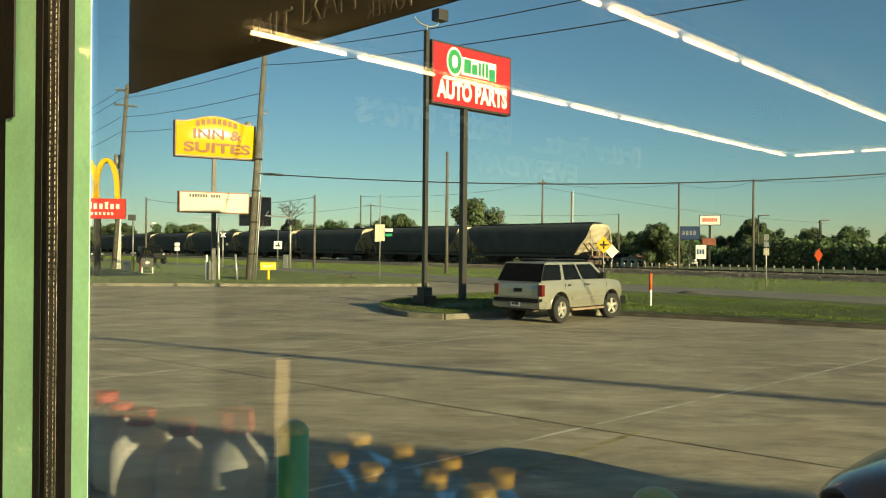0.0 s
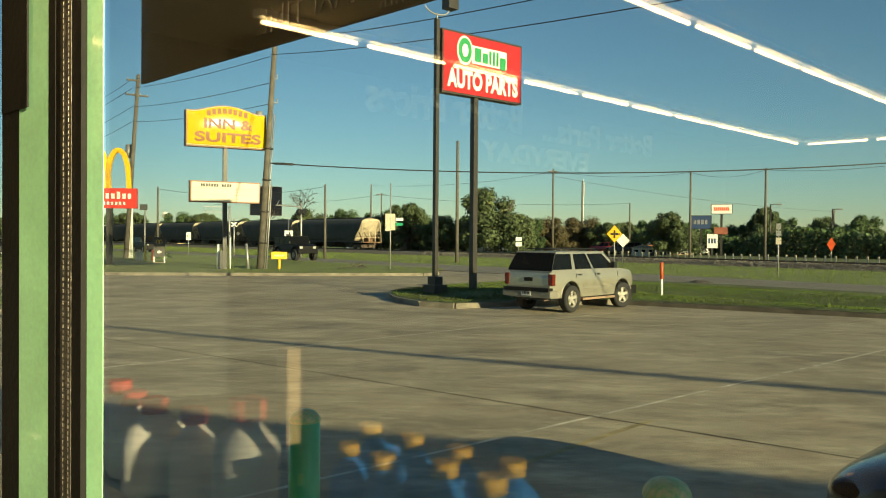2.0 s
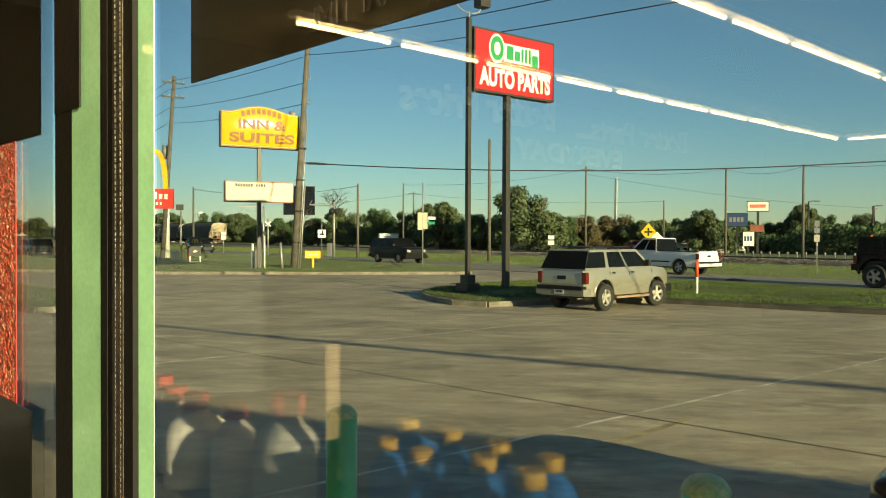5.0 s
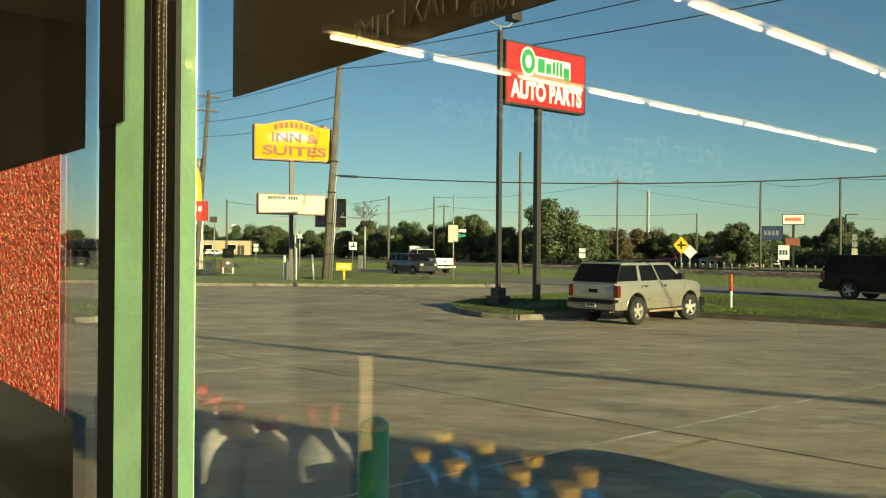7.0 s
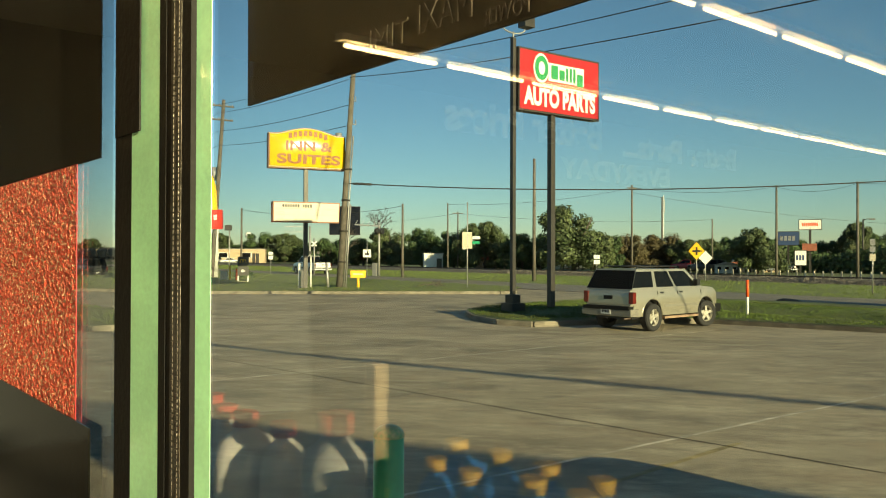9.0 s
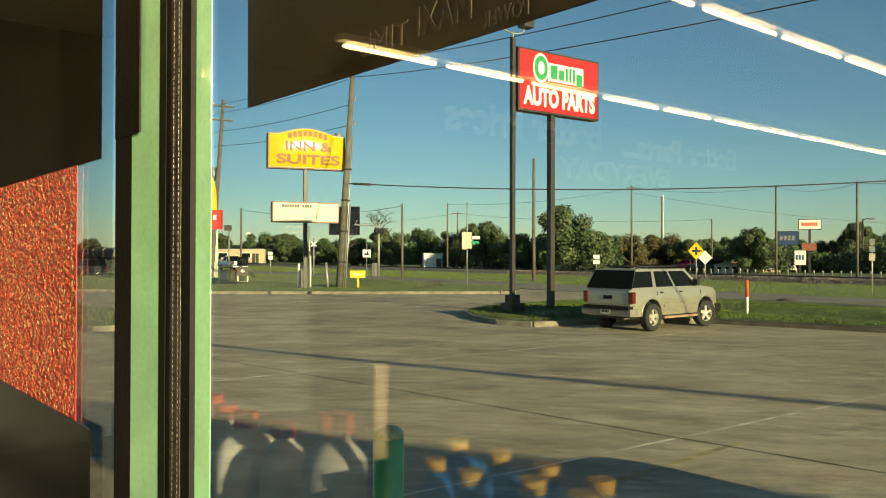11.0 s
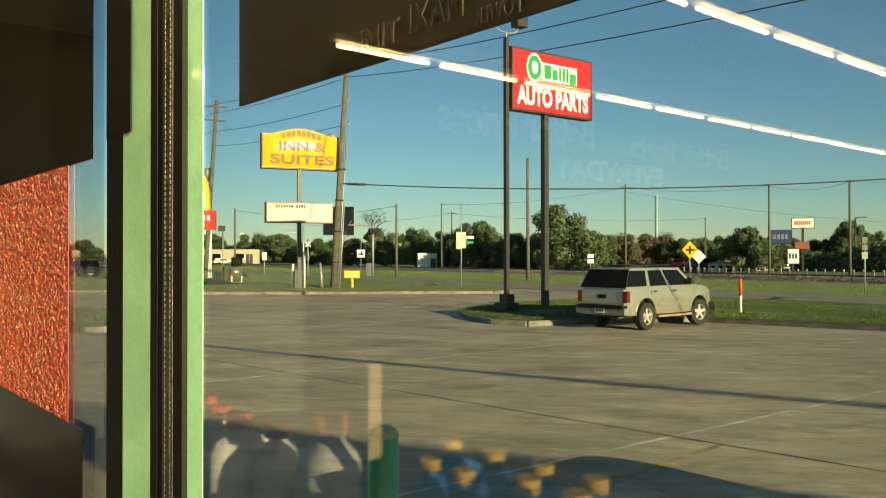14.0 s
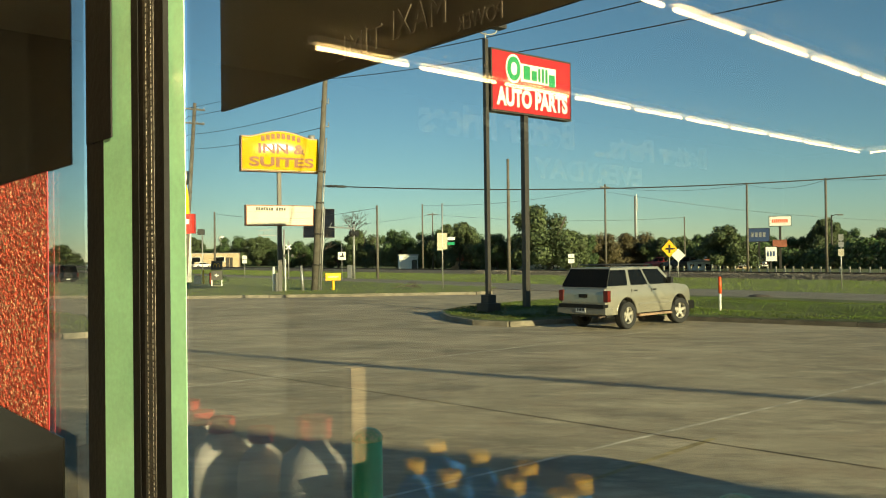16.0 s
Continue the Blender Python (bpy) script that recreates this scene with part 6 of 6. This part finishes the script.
t = thing("poster_lettering", pose(*wl(0.62, GLASS + 0.012, 0), 0, 0, WALL_YAW), "reversed poster lettering showing through from the street side", "lettering")
for body, x, z, h, w in (("TIME", 0.19, 2.262, 0.03, 0.1), ("MAXI", 0.07, 2.266, 0.035, 0.1), ("POWER", -0.02, 2.25, 0.018, 0.07)):
    bm = text_bm(body, h, w, 0.002)
    part("lettering", moved(bm, pose(x, 0, z, 0, 0, 180) @ Matrix.Diagonal((-1, 1, 1, 1)) @ Matrix.Translation((0, 0, 0))), letters, t)


# ---- trees ----
def tree_meshes(seed, h, w, leaf_n, leaf_size):
    rg = random.Random(seed)
    bt = B()
    tips = []
    bm_tube(bt, (0, 0, -0.3), (rg.uniform(-.1, .1), rg.uniform(-.1, .1), h * 0.35), h * 0.035, h * 0.022, seg=8)
    for i in range(9):
        a = i * 2.4 + rg.uniform(-.4, .4)
        z = h * rg.uniform(0.2, 0.4)
        e = Vector((math.cos(a) * w * rg.uniform(.35, .8), math.sin(a) * w * rg.uniform(.35, .8), h * rg.uniform(.4, .9)))
        bm_tube(bt, (0, 0, z), e, h * 0.016, h * 0.005, seg=6)
        tips.append(e)
    clumps = []
    for i in range(34):
        a, k = rg.uniform(0, 6.28), rg.uniform(0, 1)
        zz = rg.uniform(0.1, 0.92)
        rad = w * (math.sin(math.pi * min(1, zz * 0.85 + 0.12)) ** 0.6) * math.sqrt(k) * 0.86
        clumps.append((Vector((math.cos(a) * rad, math.sin(a) * rad, h * zz)), rg.uniform(.12, .26) * (w + h * 0.5) * 0.62))
    verts, faces = [], []
    for _ in range(leaf_n):
        c, r = rg.choice(clumps)
        d = Vector((rg.gauss(0, 1), rg.gauss(0, 1), rg.gauss(0, .8)))
        d.normalize()
        p = c + d * r * rg.uniform(.3, 1.18)
        if p.z < h * 0.03:
            continue
        s = leaf_size * rg.uniform(.5, 1.3)
        n = (d + Vector((rg.gauss(0, .5), rg.gauss(0, .5), rg.gauss(0, .5)))).normalized()
        q = n.to_track_quat('Z', 'Y').to_matrix()
        i = len(verts)
        for dx, dy in ((-s, -s * .5), (s * .2, -s), (s, s * .4), (-s * .3, s)):
            verts.append(p + q @ Vector((dx * rg.uniform(.7, 1.2), dy * rg.uniform(.7, 1.2), 0)))
        faces.append((i, i + 1, i + 2, i + 3))
    ml = bpy.data.meshes.new("crown")
    ml.from_pydata(verts, [], faces)
    mt = bpy.data.meshes.new("trunk")
    bt.to_mesh(mt)
    bt.free()
    mt.materials.append(BARK)
    return mt, ml


TREE_KINDS = []
for k in range(5):
    mt, ml = tree_meshes(10 + k, 7.0, 4.2, 26000, 0.125)
    TREE_KINDS.append((mt, ml))


def tree(i, x, y, h, w, leaf=LEAF, label="leafy green tree behind the railway"):
    mt, ml = TREE_KINDS[i % 5]
    t = thing("tree", pose(x, y, -0.1, 0, 0, (i * 77) % 360), label, "tree", "trees behind the railway")
    t.scale = (w / 4.2, w / 4.2, h / 7.0)
    for nm, me, mm in (("trunk", mt, None), ("crown", ml, leaf)):
        o = new(nm, me)
        o.parent = t
        if mm:
            if not me.materials:
                me.materials.append(mm)
            o.material_slots[0].link = 'OBJECT'
            o.material_slots[0].material = mm
    return t


TREES = [(-40.2, 116.4, 5.3, 3.2), (-38.0, 121.7, 5.5, 3.4), (-26.8, 127.9, 4.9, 3.8), (-21.4, 123.4, 6.6, 4.2), (-15.9, 119.0, 6.4, 3.6), (-11.8, 124.5, 5.9, 3.2), (-6.7, 120.0, 7.2, 4.4),
         (-1.1, 112.5, 5.2, 3.6), (5.6, 106.1, 8.9, 6.2), (10.5, 116.7, 5.4, 3.2), (19.3, 122.7, 5.3, 4.4), (27.5, 128.6, 4.9, 3.0), (32.3, 134.1, 5.3, 3.4), (28.0, 103.5, 5.8, 4.2),
         (40.7, 125.0, 4.8, 3.4), (44.9, 125.4, 4.5, 3.0), (46.5, 120.6, 7.1, 3.0), (53.7, 131.4, 5.8, 3.6), (59.9, 132.0, 6.2, 4.2), (64.2, 127.5, 6.4, 4.2), (-54.9, 124.9, 5.3, 3.6),
         (-48.5, 120.6, 5.5, 3.6), (-62.2, 124.2, 5.6, 4.0), (-70.4, 123.3, 4.8, 3.4), (-32.5, 126, 5.0, 3.6), (14.5, 121, 5.2, 3.8), (22.5, 118, 4.6, 3.2), (36.5, 128, 4.9, 3.6), (50, 128, 4.8, 3.6),
         (1.5, 122, 5.6, 4.0), (-3.5, 126, 5.4, 4.0), (8.5, 111, 5.6, 3.6), (-80, 128, 5.5, 4.5), (-90, 120, 5.8, 4.5), (72, 126, 6.0, 4.5), (80, 120, 6.0, 4.5)]
for i, (x, y, h, w) in enumerate(TREES):
    k = max(1.0, (100.0 if -0.46 < x / y < -0.29 else 72.0) / (x * M_DIR.x + y * M_DIR.y))
    x, y, h, w = x * k, y * k, 2 + (h - 2) * k, w * k
    tree(i, x, y, h, w, (LEAF, LEAF_OLIVE, LEAF, LEAF_OLIVE, LEAF)[i % 5] if i not in (10, 25) else LEAF_RUST,
         "leafy green tree behind the railway" if i not in (10, 25) else "tree with rusty autumn leaves")


def bare_tree(x, y, h):
    rg = random.Random(21)
    bm = B()

    def grow(a, d, ln, r, n):
        b = a + d * ln
        bm_tube(bm, a, b, r, r * 0.65, seg=6)
        if n:
            for _ in range(3 if n > 1 else 4):
                e = (d + Vector((rg.gauss(0, .55), rg.gauss(0, .55), rg.gauss(.12, .3)))).normalized()
                grow(b, e, ln * rg.uniform(.55, .8), r * 0.6, n - 1)
    grow(Vector((0, 0, -0.2)), Vector((0, 0, 1)), h * 0.36, h * 0.022, 5)
    t = thing("tree", pose(x, y, 0), "bare grey tree with twisted branches", "tree")
    part("trunk", bm, BARK, t)


bare_tree(-27.4, 140.0, 9.6)
bare_tree(-33.0, 141.0, 7.0)


def far_woods():
    """Low woodland edge behind the single trees."""
    rg = random.Random(9)
    verts, faces = [], []
    for i in range(110000):
        s_ = rg.uniform(-75, 330)
        top = 3.1 + 1.5 * noise.noise(Vector((s_ * 0.09, 0, 5))) + 0.8 * noise.noise(Vector((s_ * 0.5, 0, 2))) + max(0, s_ - 60) * 0.012
        p = rd(s_, 104 + rg.uniform(-2.5, 5), rg.uniform(-0.2, top))
        n = Vector((rg.gauss(-.5, .6), rg.gauss(-.5, .6), rg.gauss(.2, .6))).normalized()
        q = n.to_track_quat('Z', 'Y').to_matrix()
        k = rg.uniform(.12, .3)
        j = len(verts)
        for dx, dy in ((-k, -k * .5), (k * .2, -k), (k, k * .4), (-k * .3, k)):
            verts.append(p + q @ Vector((dx, dy, 0)))
        faces.append((j, j + 1, j + 2, j + 3))
    me = bpy.data.meshes.new("far_woods")
    me.from_pydata(verts, [], faces)
    me.materials.append(LEAF)
    tagged(new("far_woods", me), "dark green woodland edge behind the trees", "woods", kind="stuff")


far_woods()


# ---- motion ----
def motions():
    TRAIN = [(0.0, 48.4), (0.8, 63.8), (1.2, 72.0), (2.3, 95.0), (2.8, 105.4), (4.4, 140.5), (6.0, 176.0), (16.0, 397.0)]
    for i, wgn in enumerate(wagons):
        rows = []
        for t, s in TRAIN:
            p = rd(s + i * 18.9, 60.6, 0.3)
            rows.append((t, pose(p.x, p.y, p.z, 0, 0, ROAD_YAW)))
        walk(wgn, rows)
    JEEP = ((0.0, 91.9), (0.8, 80.2), (1.6, 67.7), (2.3, 56.0), (2.8, 48.7), (3.3, 41.2), (4.4, 23.5), (6.0, -3.0), (16.0, -170.0))
    PICKUP = ((0.0, -46.0), (4.4, 18.7), (5.6, 37.5), (6.8, 52.9), (7.5, 61.5), (8.3, 71.0), (9.2, 83.0), (11.3, 109.0), (16.0, 170.0))
    SUV = ((0.0, 114.0), (2.8, 90.5), (3.4, 84.0), (4.4, 62.8), (6.8, 19.5), (16.0, -150.0))
    CROSSOVER = ((0.0, 190.0), (6.8, 56.2), (7.5, 42.5), (8.3, 26.3), (8.7, 18.4), (16.0, -125.0))
    for car, run, m, west in ((jeep, JEEP, 33.6, True), (pickup, PICKUP, 36.6, False), (black_suv, SUV, 33.6, True), (crossover, CROSSOVER, 33.6, True)):
        walk(car, [(t, lane(s, m, west)) for t, s in run])
        # the wheels roll while the car is on the stretch of road before the store
        for wh in [c for c in car.children if c.name.split(".")[0] == "wheel"]:
            x, y, r = wh.location
            rows, turn = [], 0.0
            steps = [t for t in np.arange(0, 16 * FPS + 1) / FPS if t < 0.01 or t > 15.99 or -2 < np.interp(t, [q[0] for q in run], [q[1] for q in run]) < 105]
            for k, t in enumerate(steps):
                if k and t - steps[k - 1] < 1.5 / FPS:
                    turn += min(86.0, math.degrees(abs(np.interp(t, [q[0] for q in run], [q[1] for q in run]) - np.interp(steps[k - 1], [q[0] for q in run], [q[1] for q in run])) / r))
                rows.append((float(t), pose(x, y, r, 0, turn % 360, 0)))
            walk(wh, rows)


motions()
